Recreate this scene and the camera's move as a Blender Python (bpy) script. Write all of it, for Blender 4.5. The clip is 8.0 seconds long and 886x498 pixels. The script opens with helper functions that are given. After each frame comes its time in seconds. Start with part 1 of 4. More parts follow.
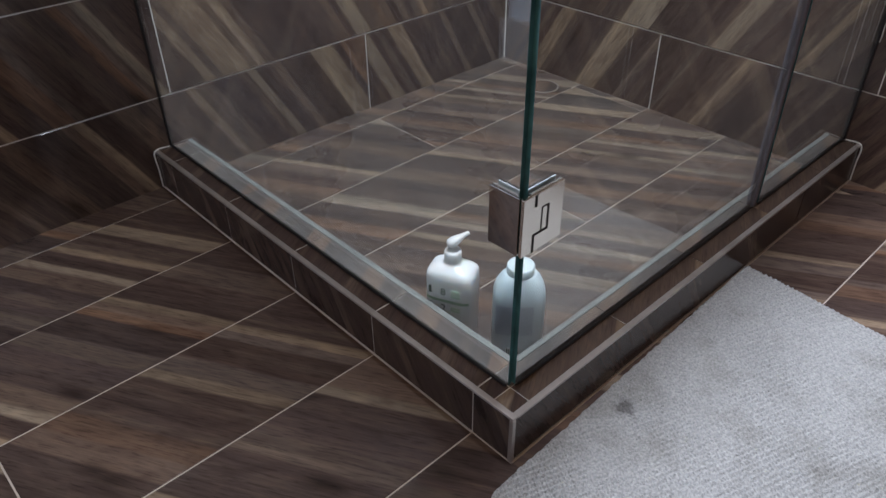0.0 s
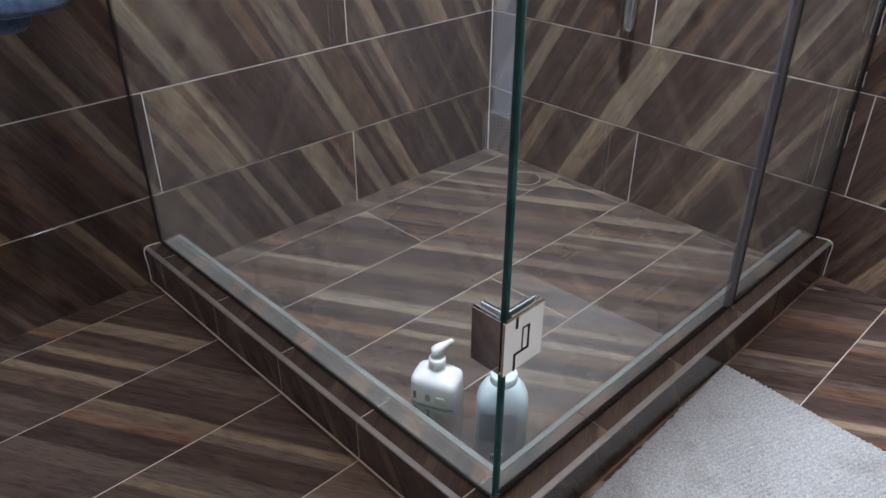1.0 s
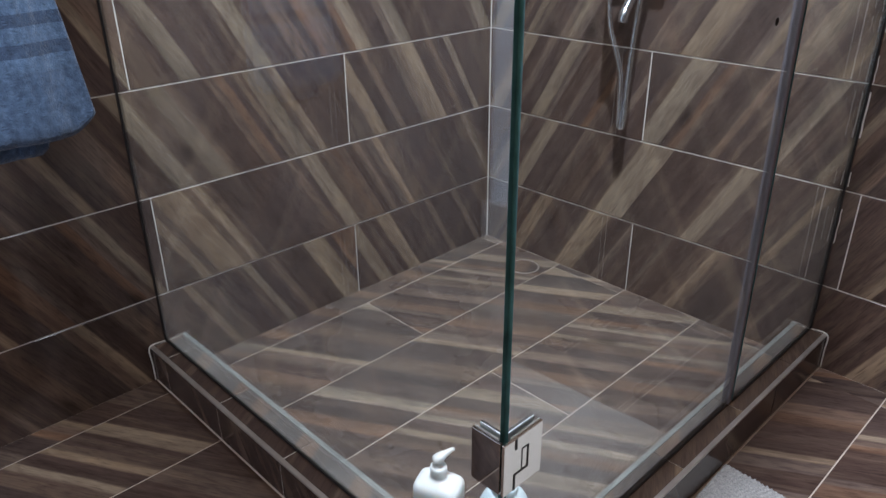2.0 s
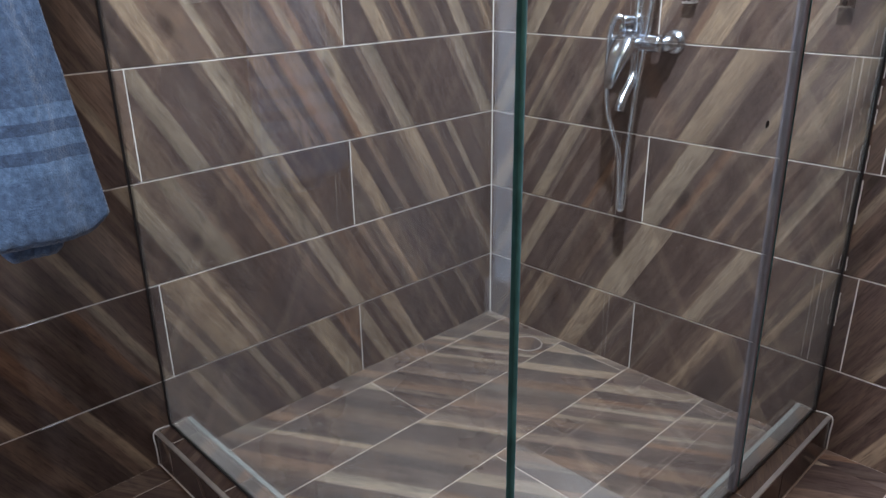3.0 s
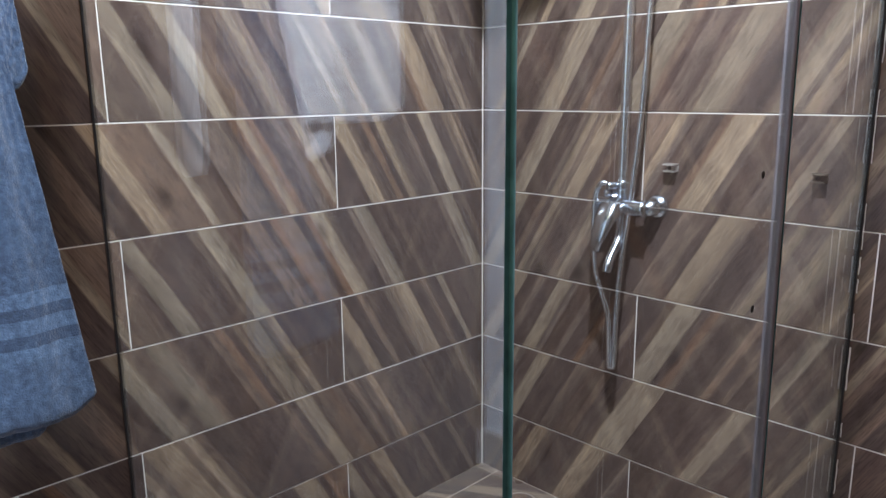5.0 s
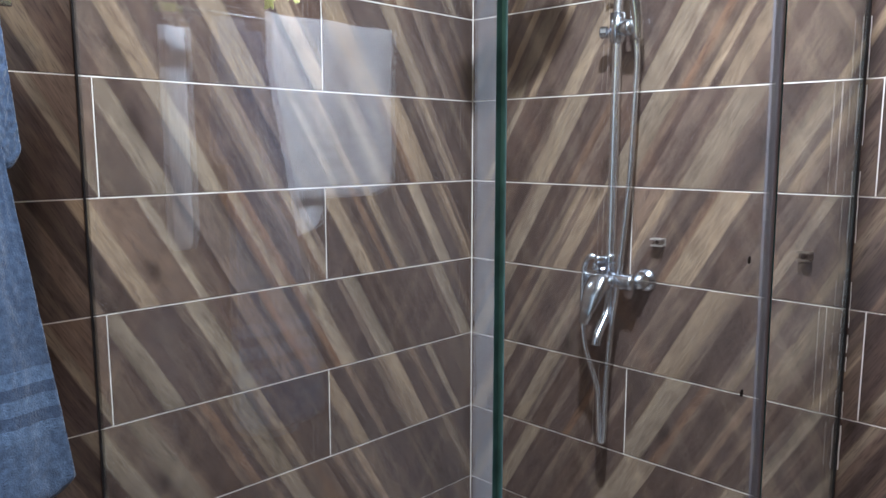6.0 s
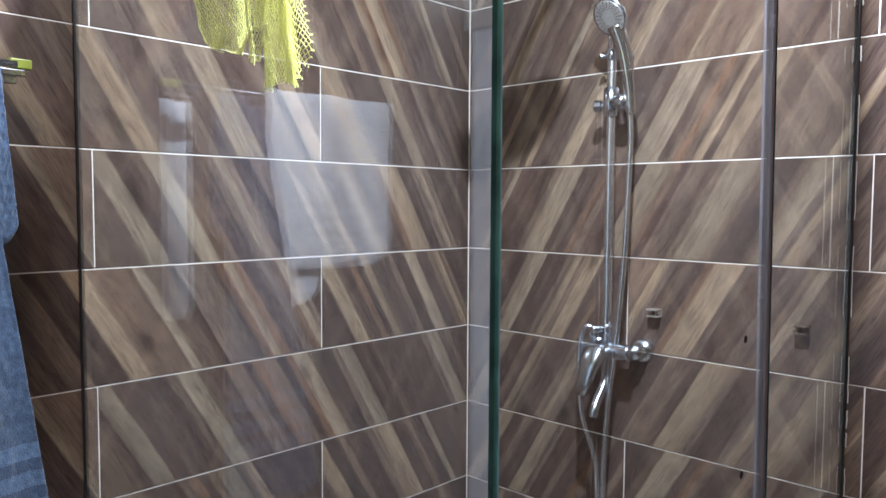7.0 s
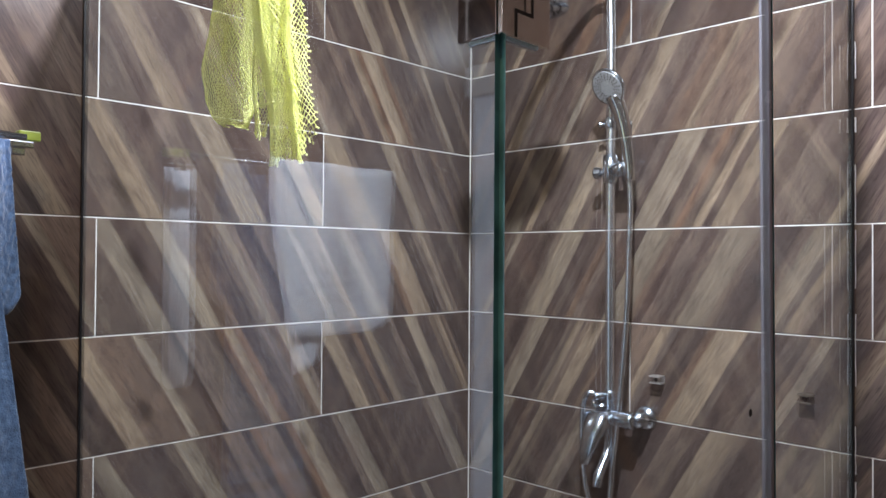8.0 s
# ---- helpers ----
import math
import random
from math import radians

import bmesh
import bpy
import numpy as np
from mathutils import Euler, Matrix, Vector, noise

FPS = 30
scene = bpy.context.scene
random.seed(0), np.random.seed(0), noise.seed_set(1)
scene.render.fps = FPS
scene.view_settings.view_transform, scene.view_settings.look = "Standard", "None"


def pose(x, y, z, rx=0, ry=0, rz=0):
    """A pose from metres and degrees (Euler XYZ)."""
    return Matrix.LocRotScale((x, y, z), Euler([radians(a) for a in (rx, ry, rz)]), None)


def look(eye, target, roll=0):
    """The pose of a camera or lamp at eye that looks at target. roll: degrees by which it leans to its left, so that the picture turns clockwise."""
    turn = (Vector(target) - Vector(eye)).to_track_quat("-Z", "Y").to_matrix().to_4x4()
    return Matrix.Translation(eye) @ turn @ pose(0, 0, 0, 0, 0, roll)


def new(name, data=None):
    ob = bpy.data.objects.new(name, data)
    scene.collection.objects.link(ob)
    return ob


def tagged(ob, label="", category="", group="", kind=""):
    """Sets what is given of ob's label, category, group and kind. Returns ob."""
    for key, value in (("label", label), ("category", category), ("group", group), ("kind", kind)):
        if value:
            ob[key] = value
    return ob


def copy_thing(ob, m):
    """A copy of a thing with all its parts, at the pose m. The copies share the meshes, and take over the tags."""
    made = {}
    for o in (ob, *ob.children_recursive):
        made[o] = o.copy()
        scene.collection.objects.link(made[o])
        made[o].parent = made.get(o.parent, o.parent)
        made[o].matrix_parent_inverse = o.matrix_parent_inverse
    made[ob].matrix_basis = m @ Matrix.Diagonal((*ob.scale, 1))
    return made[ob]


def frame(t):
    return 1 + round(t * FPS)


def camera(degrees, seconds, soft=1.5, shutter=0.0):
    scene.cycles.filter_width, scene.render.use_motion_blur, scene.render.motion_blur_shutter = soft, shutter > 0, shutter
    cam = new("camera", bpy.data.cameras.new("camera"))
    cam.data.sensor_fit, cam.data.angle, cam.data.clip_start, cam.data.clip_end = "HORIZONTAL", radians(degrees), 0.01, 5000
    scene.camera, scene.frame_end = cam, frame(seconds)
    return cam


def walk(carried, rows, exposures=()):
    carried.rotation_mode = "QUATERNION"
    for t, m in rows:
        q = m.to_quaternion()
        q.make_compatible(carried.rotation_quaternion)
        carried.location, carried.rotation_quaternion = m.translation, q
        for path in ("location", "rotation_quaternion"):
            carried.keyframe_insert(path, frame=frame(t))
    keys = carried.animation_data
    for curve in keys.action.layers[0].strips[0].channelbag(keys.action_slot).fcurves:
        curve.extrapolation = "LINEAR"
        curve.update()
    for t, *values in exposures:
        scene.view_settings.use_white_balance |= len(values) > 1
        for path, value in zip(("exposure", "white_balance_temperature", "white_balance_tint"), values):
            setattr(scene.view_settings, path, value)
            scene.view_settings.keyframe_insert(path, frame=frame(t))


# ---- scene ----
import itertools

cam = camera(62.0, 8.0)
PATH = [
    (0, (1.675, -1.864, 0.96), (0.486, -0.756, -0.205), -0.6),
    (0.5, (1.669, -1.857, 1.0), (0.457, -0.698, -0.089), -0.1),
    (1, (1.668, -1.852, 1.043), (0.435, -0.65, 0.025), 0.1),
    (1.5, (1.666, -1.847, 1.091), (0.403, -0.614, 0.151), -0.2),
    (3, (1.663, -1.843, 1.207), (0.321, -0.549, 0.484), -0.8),
    (3.5, (1.661, -1.84, 1.239), (0.299, -0.525, 0.594), -1.0),
    (4, (1.656, -1.833, 1.273), (0.28, -0.501, 0.697), -1.0),
    (4.5, (1.651, -1.828, 1.295), (0.265, -0.474, 0.798), -0.8),
    (6, (1.642, -1.82, 1.365), (0.258, -0.403, 1.093), 0.0),
    (6.5, (1.643, -1.818, 1.379), (0.255, -0.391, 1.182), 0.2),
    (7, (1.641, -1.816, 1.401), (0.252, -0.382, 1.28), 0.3),
    (7.5, (1.64, -1.818, 1.418), (0.25, -0.38, 1.374), 0.4),
    (8, (1.64, -1.82, 1.43), (0.248, -0.384, 1.457), 0.4),
]
walk(cam, [(t, look(eye, target, roll)) for t, eye, target, roll in PATH],
     exposures=[(0, -0.36), (0.5, -0.15), (1, -0.14), (1.7, -0.1), (3, 0.14), (4.5, 0.18), (6.5, 0.03), (7, 0.0), (7.5, -0.20), (8, -0.29)])

# ---------------------------------------------------------------- light
world = bpy.data.worlds.new("world")
scene.world = world
world.use_nodes = True
world.node_tree.nodes["Background"].inputs[0].default_value = (0.6, 0.75, 1.0, 1)
world.node_tree.nodes["Background"].inputs[1].default_value = 0.05

LAMPS = [  # x, y, watts and tint of the ceiling lamp, then of an added fill
    (1.12, -1.04, 105.0, (0.93, 0.98, 1.13)),
    # warm fill with no known lamp behind it, brightens the near floor
    (1.25, -1.85, 8.5, (1.0, 0.70, 0.44)),
]
CEIL = 2.6
for lx, ly, watts, tint in LAMPS:
    ld = bpy.data.lights.new("downlight_and_fill", "AREA")
    ld.shape, ld.size, ld.energy, ld.color = "DISK", 0.09, watts, tint
    lo = new("downlight_fill_beam", ld)
    lo.matrix_world = pose(lx, ly, CEIL - 0.02)

# ---------------------------------------------------------------- materials
def nodes_of(name):
    m = bpy.data.materials.new(name)
    m.use_nodes = True
    nt = m.node_tree
    return m, nt, nt.nodes["Principled BSDF"]


def ramp(nt, stops, mode="LINEAR"):
    r = nt.nodes.new("ShaderNodeValToRGB")
    r.color_ramp.interpolation = mode
    el = r.color_ramp.elements
    while len(el) < len(stops):
        el.new(0.5)
    for e, (p, c) in zip(el, stops):
        e.position, e.color = p, (*c, 1)
    return r


def simple(name, col, rough=0.5, metal=0.0, noise_scale=0.0, vary=0.15, bump=0.0, bump_scale=300.0, spec=0.5):
    """A plain material with uneven colour and fine relief."""
    m, nt, b = nodes_of(name)
    b.inputs["Base Color"].default_value = (*col, 1)
    b.inputs["Roughness"].default_value = rough
    b.inputs["Metallic"].default_value = metal
    b.inputs["Specular IOR Level"].default_value = spec
    tc = nt.nodes.new("ShaderNodeTexCoord")
    if noise_scale:
        n = nt.nodes.new("ShaderNodeTexNoise")
        n.inputs["Scale"].default_value, n.inputs["Detail"].default_value = noise_scale, 6
        nt.links.new(tc.outputs["Object"], n.inputs["Vector"])
        r = ramp(nt, [(0.25, tuple(c * (1 - vary) for c in col)), (0.75, tuple(min(1, c * (1 + vary)) for c in col))])
        nt.links.new(n.outputs["Fac"], r.inputs["Fac"])
        nt.links.new(r.outputs["Color"], b.inputs["Base Color"])
        r2 = nt.nodes.new("ShaderNodeMapRange")
        r2.inputs["To Min"].default_value, r2.inputs["To Max"].default_value = max(0.02, rough * 0.8), min(1, rough * 1.25)
        nt.links.new(n.outputs["Fac"], r2.inputs["Value"])
        nt.links.new(r2.outputs["Result"], b.inputs["Roughness"])
    if bump:
        n2 = nt.nodes.new("ShaderNodeTexNoise")
        n2.inputs["Scale"].default_value, n2.inputs["Detail"].default_value = bump_scale, 3
        nt.links.new(tc.outputs["Object"], n2.inputs["Vector"])
        bp = nt.nodes.new("ShaderNodeBump")
        bp.inputs["Strength"].default_value, bp.inputs["Distance"].default_value = bump, 0.002
        nt.links.new(n2.outputs["Fac"], bp.inputs["Height"])
        nt.links.new(bp.outputs["Normal"], b.inputs["Normal"])
    return m


LEAN = 60        # degrees of the printed strips to the tile's length
TONES = {"D": (0.062, 0.042, 0.0372), "M": (0.116, 0.083, 0.067), "T": (0.232, 0.180, 0.132), "R": (0.138, 0.082, 0.055)}
STRIP = 0.025    # one letter of a print
tone_rng = random.Random(12)


def strip_ramp(nt, runs):
    """Tones along a row of strips; each shades a little from edge to edge and meets the next one sharply."""
    stops, first = [], runs[0][0]
    span = runs[-1][1] - first
    for start, end, k in runs:
        f, tilt = tone_rng.uniform(0.78, 1.22), tone_rng.uniform(-0.22, 0.22)
        warm = tone_rng.uniform(-0.06, 0.06)
        for edge, lift in ((start + 0.12, 1 + tilt), (end - 0.12, 1 - tilt)):
            r, g, b2 = TONES[k]
            stops.append(((edge - first) / span, (r * f * lift * (1 + warm), g * f * lift, b2 * f * lift * (1 - warm))))
    return ramp(nt, stops)


def wood_tile(name, lean, limescale=0.0, print_row="", length=1.2):
    """Glazed tile printed with slanting strips of walnut, oak and ash; print_row: the strips' tones along its middle line."""
    m, nt, b = nodes_of(name)
    L = nt.links.new
    tc = nt.nodes.new("ShaderNodeTexCoord")
    oi = nt.nodes.new("ShaderNodeObjectInfo")
    sh = nt.nodes.new("ShaderNodeMath"); sh.operation = "MULTIPLY"; sh.inputs[1].default_value = 37.0
    L(oi.outputs["Random"], sh.inputs[0])
    rot = nt.nodes.new("ShaderNodeVectorRotate"); rot.rotation_type = "Z_AXIS"
    rot.inputs["Angle"].default_value = radians(-lean)
    L(tc.outputs["Object"], rot.inputs["Vector"])
    sep = nt.nodes.new("ShaderNodeSeparateXYZ")
    L(rot.outputs["Vector"], sep.inputs["Vector"])
    # across the strips (y), along the strips (x); the edges waver like sawn veneer
    c0 = nt.nodes.new("ShaderNodeCombineXYZ")
    w1 = nt.nodes.new("ShaderNodeMath"); w1.operation = "MULTIPLY"; w1.inputs[1].default_value = 5.0
    w2 = nt.nodes.new("ShaderNodeMath"); w2.operation = "MULTIPLY"; w2.inputs[1].default_value = 26.0
    L(sep.outputs["X"], w1.inputs[0]); L(sep.outputs["Y"], w2.inputs[0])
    L(w1.outputs[0], c0.inputs["X"]); L(w2.outputs[0], c0.inputs["Y"]); L(sh.outputs[0], c0.inputs["Z"])
    wob = nt.nodes.new("ShaderNodeTexNoise")
    wob.inputs["Scale"].default_value, wob.inputs["Detail"].default_value = 1.0, 4
    L(c0.outputs["Vector"], wob.inputs["Vector"])
    wm = nt.nodes.new("ShaderNodeMath"); wm.operation = "MULTIPLY_ADD"; wm.inputs[1].default_value = 0.011
    L(wob.outputs["Fac"], wm.inputs[0]); L(sep.outputs["Y"], wm.inputs[2])
    cell = nt.nodes.new("ShaderNodeMath"); cell.operation = "MULTIPLY_ADD"; cell.inputs[1].default_value = 23.0
    L(wm.outputs[0], cell.inputs[0]); L(sh.outputs[0], cell.inputs[2])
    vo = nt.nodes.new("ShaderNodeTexVoronoi"); vo.voronoi_dimensions = "1D"
    vo.inputs["Scale"].default_value, vo.inputs["Randomness"].default_value = 1.0, 1.0
    L(cell.outputs[0], vo.inputs["W"])
    sc = nt.nodes.new("ShaderNodeSeparateColor")
    L(vo.outputs["Color"], sc.inputs["Color"])
    # place along the tile's middle line, in letters of the print
    along = nt.nodes.new("ShaderNodeMath"); along.operation = "MULTIPLY_ADD"
    along.inputs[1].default_value = -1.0 / math.sin(radians(lean))
    along.inputs[2].default_value = length / 2 + 0.0055 / math.sin(radians(lean))
    L(wm.outputs[0], along.inputs[0])
    runs, at = [], 0
    for k, g in itertools.groupby(print_row):
        c = len(list(g))
        runs.append((at, at + c, k))
        at += c
    tone = None
    for k in range(0, len(runs), 14):
        rows = runs[k:k + 14]
        width = rows[-1][1] - rows[0][0]
        fac = nt.nodes.new("ShaderNodeMath"); fac.operation = "MULTIPLY_ADD"
        fac.inputs[1].default_value = 1.0 / (width * STRIP)
        fac.inputs[2].default_value = -rows[0][0] / width
        L(along.outputs[0], fac.inputs[0])
        rmp = strip_ramp(nt, rows)
        L(fac.outputs[0], rmp.inputs["Fac"])
        if tone is None:
            tone = rmp.outputs["Color"]
        else:
            past = nt.nodes.new("ShaderNodeMath"); past.operation = "GREATER_THAN"; past.inputs[1].default_value = 0.0
            L(fac.outputs[0], past.inputs[0])
            pick = nt.nodes.new("ShaderNodeMix"); pick.data_type = "RGBA"
            L(past.outputs[0], pick.inputs["Factor"]); L(tone, pick.inputs["A"]); L(rmp.outputs["Color"], pick.inputs["B"])
            tone = pick.outputs["Result"]
    # softer streaks that cross the strips' edges
    c3 = nt.nodes.new("ShaderNodeCombineXYZ")
    s1 = nt.nodes.new("ShaderNodeMath"); s1.operation = "MULTIPLY"; s1.inputs[1].default_value = 1.1
    s2 = nt.nodes.new("ShaderNodeMath"); s2.operation = "MULTIPLY"; s2.inputs[1].default_value = 34.0
    L(sep.outputs["X"], s1.inputs[0]); L(sep.outputs["Y"], s2.inputs[0])
    L(s1.outputs[0], c3.inputs["X"]); L(s2.outputs[0], c3.inputs["Y"]); L(sh.outputs[0], c3.inputs["Z"])
    sn = nt.nodes.new("ShaderNodeTexNoise")
    sn.inputs["Scale"].default_value, sn.inputs["Detail"].default_value, sn.inputs["Roughness"].default_value = 1.0, 4, 0.6
    L(c3.outputs["Vector"], sn.inputs["Vector"])
    soft = ramp(nt, [(0.32, (0.040, 0.028, 0.025)), (0.44, (0.079, 0.053, 0.046)), (0.52, (0.113, 0.078, 0.064)), (0.62, (0.197, 0.147, 0.111)), (0.72, (0.256, 0.201, 0.149))])
    L(sn.outputs["Fac"], soft.inputs["Fac"])
    both = nt.nodes.new("ShaderNodeMix"); both.data_type = "RGBA"; both.inputs["Factor"].default_value = 0.2
    L(tone, both.inputs["A"]); L(soft.outputs["Color"], both.inputs["B"])
    # grain that runs along the strips
    comb = nt.nodes.new("ShaderNodeCombineXYZ")
    gx = nt.nodes.new("ShaderNodeMath"); gx.operation = "MULTIPLY"; gx.inputs[1].default_value = 7.0
    gy = nt.nodes.new("ShaderNodeMath"); gy.operation = "MULTIPLY"; gy.inputs[1].default_value = 95.0
    L(sep.outputs["X"], gx.inputs[0]); L(sep.outputs["Y"], gy.inputs[0])
    gz = nt.nodes.new("ShaderNodeMath"); gz.operation = "MULTIPLY_ADD"; gz.inputs[1].default_value = 9.0
    L(sc.outputs["Green"], gz.inputs[0]); L(sh.outputs[0], gz.inputs[2])
    L(gx.outputs[0], comb.inputs["X"]); L(gy.outputs[0], comb.inputs["Y"]); L(gz.outputs[0], comb.inputs["Z"])
    gr = nt.nodes.new("ShaderNodeTexNoise")
    gr.inputs["Scale"].default_value, gr.inputs["Detail"].default_value, gr.inputs["Roughness"].default_value, gr.inputs["Distortion"].default_value = 1.0, 8, 0.66, 1.4
    L(comb.outputs["Vector"], gr.inputs["Vector"])
    grr = ramp(nt, [(0.26, (0.58, 0.56, 0.56)), (0.40, (0.90, 0.89, 0.89)), (0.56, (1.02, 1.02, 1.01)), (0.74, (1.28, 1.26, 1.21))])
    L(gr.outputs["Fac"], grr.inputs["Fac"])
    # pores: short fine lines
    c4 = nt.nodes.new("ShaderNodeCombineXYZ")
    px = nt.nodes.new("ShaderNodeMath"); px.operation = "MULTIPLY"; px.inputs[1].default_value = 26.0
    py = nt.nodes.new("ShaderNodeMath"); py.operation = "MULTIPLY"; py.inputs[1].default_value = 330.0
    L(sep.outputs["X"], px.inputs[0]); L(wm.outputs[0], py.inputs[0])
    L(px.outputs[0], c4.inputs["X"]); L(py.outputs[0], c4.inputs["Y"]); L(gz.outputs[0], c4.inputs["Z"])
    pn = nt.nodes.new("ShaderNodeTexNoise")
    pn.inputs["Scale"].default_value, pn.inputs["Detail"].default_value, pn.inputs["Distortion"].default_value = 1.0, 3, 0.5
    L(c4.outputs["Vector"], pn.inputs["Vector"])
    pr = ramp(nt, [(0.30, (0.62, 0.60, 0.60)), (0.46, (1.0, 1.0, 1.0)), (0.70, (1.16, 1.15, 1.12))])
    L(pn.outputs["Fac"], pr.inputs["Fac"])
    mul0 = nt.nodes.new("ShaderNodeMix"); mul0.data_type = "RGBA"; mul0.blend_type = "MULTIPLY"; mul0.inputs["Factor"].default_value = 0.9
    L(both.outputs["Result"], mul0.inputs["A"]); L(pr.outputs["Color"], mul0.inputs["B"])
    # knots
    kn = nt.nodes.new("ShaderNodeTexVoronoi"); kn.inputs["Scale"].default_value = 1.0
    c5 = nt.nodes.new("ShaderNodeCombineXYZ")
    k1 = nt.nodes.new("ShaderNodeMath"); k1.operation = "MULTIPLY"; k1.inputs[1].default_value = 3.2
    k2 = nt.nodes.new("ShaderNodeMath"); k2.operation = "MULTIPLY"; k2.inputs[1].default_value = 8.5
    L(sep.outputs["X"], k1.inputs[0]); L(sep.outputs["Y"], k2.inputs[0])
    L(k1.outputs[0], c5.inputs["X"]); L(k2.outputs[0], c5.inputs["Y"]); L(sh.outputs[0], c5.inputs["Z"])
    L(c5.outputs["Vector"], kn.inputs["Vector"])
    kr = ramp(nt, [(0.05, (0.34, 0.31, 0.30)), (0.13, (0.80, 0.78, 0.77)), (0.20, (1.0, 1.0, 1.0))])
    L(kn.outputs["Distance"], kr.inputs["Fac"])
    mul3 = nt.nodes.new("ShaderNodeMix"); mul3.data_type = "RGBA"; mul3.blend_type = "MULTIPLY"; mul3.inputs["Factor"].default_value = 0.85
    L(mul0.outputs["Result"], mul3.inputs["A"]); L(kr.outputs["Color"], mul3.inputs["B"])
    mul = nt.nodes.new("ShaderNodeMix"); mul.data_type = "RGBA"; mul.blend_type = "MULTIPLY"; mul.inputs["Factor"].default_value = 0.6
    L(mul3.outputs["Result"], mul.inputs["A"]); L(grr.outputs["Color"], mul.inputs["B"])
    # broad figure: heartwood shading, knots
    c2 = nt.nodes.new("ShaderNodeCombineXYZ")
    fx = nt.nodes.new("ShaderNodeMath"); fx.operation = "MULTIPLY"; fx.inputs[1].default_value = 5.5
    fy = nt.nodes.new("ShaderNodeMath"); fy.operation = "MULTIPLY"; fy.inputs[1].default_value = 17.0
    L(sep.outputs["X"], fx.inputs[0]); L(sep.outputs["Y"], fy.inputs[0])
    L(fx.outputs[0], c2.inputs["X"]); L(fy.outputs[0], c2.inputs["Y"]); L(gz.outputs[0], c2.inputs["Z"])
    fg = nt.nodes.new("ShaderNodeTexNoise")
    fg.inputs["Scale"].default_value, fg.inputs["Detail"].default_value, fg.inputs["Distortion"].default_value = 1.0, 4, 2.2
    L(c2.outputs["Vector"], fg.inputs["Vector"])
    fr = ramp(nt, [(0.3, (0.70, 0.66, 0.66)), (0.5, (1, 1, 1)), (0.7, (1.22, 1.18, 1.10))])
    L(fg.outputs["Fac"], fr.inputs["Fac"])
    mul2 = nt.nodes.new("ShaderNodeMix"); mul2.data_type = "RGBA"; mul2.blend_type = "MULTIPLY"; mul2.inputs["Factor"].default_value = 0.8
    L(mul.outputs["Result"], mul2.inputs["A"]); L(fr.outputs["Color"], mul2.inputs["B"])
    col = mul2.outputs["Result"]
    # dried water and soap film
    st = nt.nodes.new("ShaderNodeTexNoise")
    st.inputs["Scale"].default_value, st.inputs["Detail"].default_value = 3.2, 5
    geo = nt.nodes.new("ShaderNodeNewGeometry")
    L(geo.outputs["Position"], st.inputs["Vector"])
    sr = nt.nodes.new("ShaderNodeMapRange")
    sr.inputs["From Min"].default_value, sr.inputs["From Max"].default_value = 0.42, 0.75
    sr.inputs["To Min"].default_value, sr.inputs["To Max"].default_value = limescale * 0.45, 0.010 + limescale
    L(st.outputs["Fac"], sr.inputs["Value"])
    film_mix = nt.nodes.new("ShaderNodeMix"); film_mix.data_type = "RGBA"
    film_mix.inputs["B"].default_value = (0.50, 0.53, 0.50, 1)
    L(sr.outputs["Result"], film_mix.inputs["Factor"]); L(col, film_mix.inputs["A"])
    L(film_mix.outputs["Result"], b.inputs["Base Color"])
    ro = nt.nodes.new("ShaderNodeMapRange")
    ro.inputs["To Min"].default_value, ro.inputs["To Max"].default_value = 0.12 + limescale * 1.1, 0.28 + limescale * 1.0
    L(st.outputs["Fac"], ro.inputs["Value"]); L(ro.outputs["Result"], b.inputs["Roughness"])
    bp = nt.nodes.new("ShaderNodeBump")
    bp.inputs["Strength"].default_value, bp.inputs["Distance"].default_value = 0.12, 0.0006
    L(gr.outputs["Fac"], bp.inputs["Height"]); L(bp.outputs["Normal"], b.inputs["Normal"])
    b.inputs["Specular IOR Level"].default_value = 0.45
    return m


def stray_print(seed, n=48):
    """A print with no order: broad dark strips with brown and ash ones between."""
    g, out = random.Random(seed), ""
    while len(out) < n:
        out += "D" * g.choice((2, 3, 4, 5)) + g.choice(("MM", "MT", "TT", "RRM", "MMM", "RR", "TMM", "MMRR", "RMT"))
    return out[:n]


TILES_FALLING = [wood_tile("tile_falling", -LEAN, 0.0, stray_print(k)) for k in range(5)]
TILES_RISING = [wood_tile("tile_rising", LEAN, 0.0, stray_print(20 + k)) for k in range(4)]
# soap film, strengthened to brighten the shower floor against the floor outside
TILES_FLOOR = [wood_tile("shower_floor_tile", -LEAN, 0.075, stray_print(40 + k)) for k in range(3)]
# dark print carries the kerb's shade, light print the lit door-side top
TILES_KERB_SHADED = [wood_tile("kerb_tile_shaded", -LEAN, 0.0, "DDDDDMDDDDDDMMDDDDDDDDMD")]
TILES_KERB_TOP_LIT = [wood_tile("kerb_top_tile_lit", -LEAN, 0.0, "MMTMDMMRMDMTMMDMRMMDTMMM")]
TILES_SCALE = [wood_tile("tile_with_limescale", -LEAN, 0.21, stray_print(60))]
GROUT = simple("grout", (0.70, 0.67, 0.63), 0.85, 0, 9, 0.18, 0.4, 400)
GROUT_FLOOR = simple("grout_floor", (0.48, 0.41, 0.35), 0.85, 0, 9, 0.22, 0.4, 400)
PAINT = simple("wall_paint", (0.72, 0.75, 0.78), 0.6, 0, 4, 0.05, 0.15, 200)
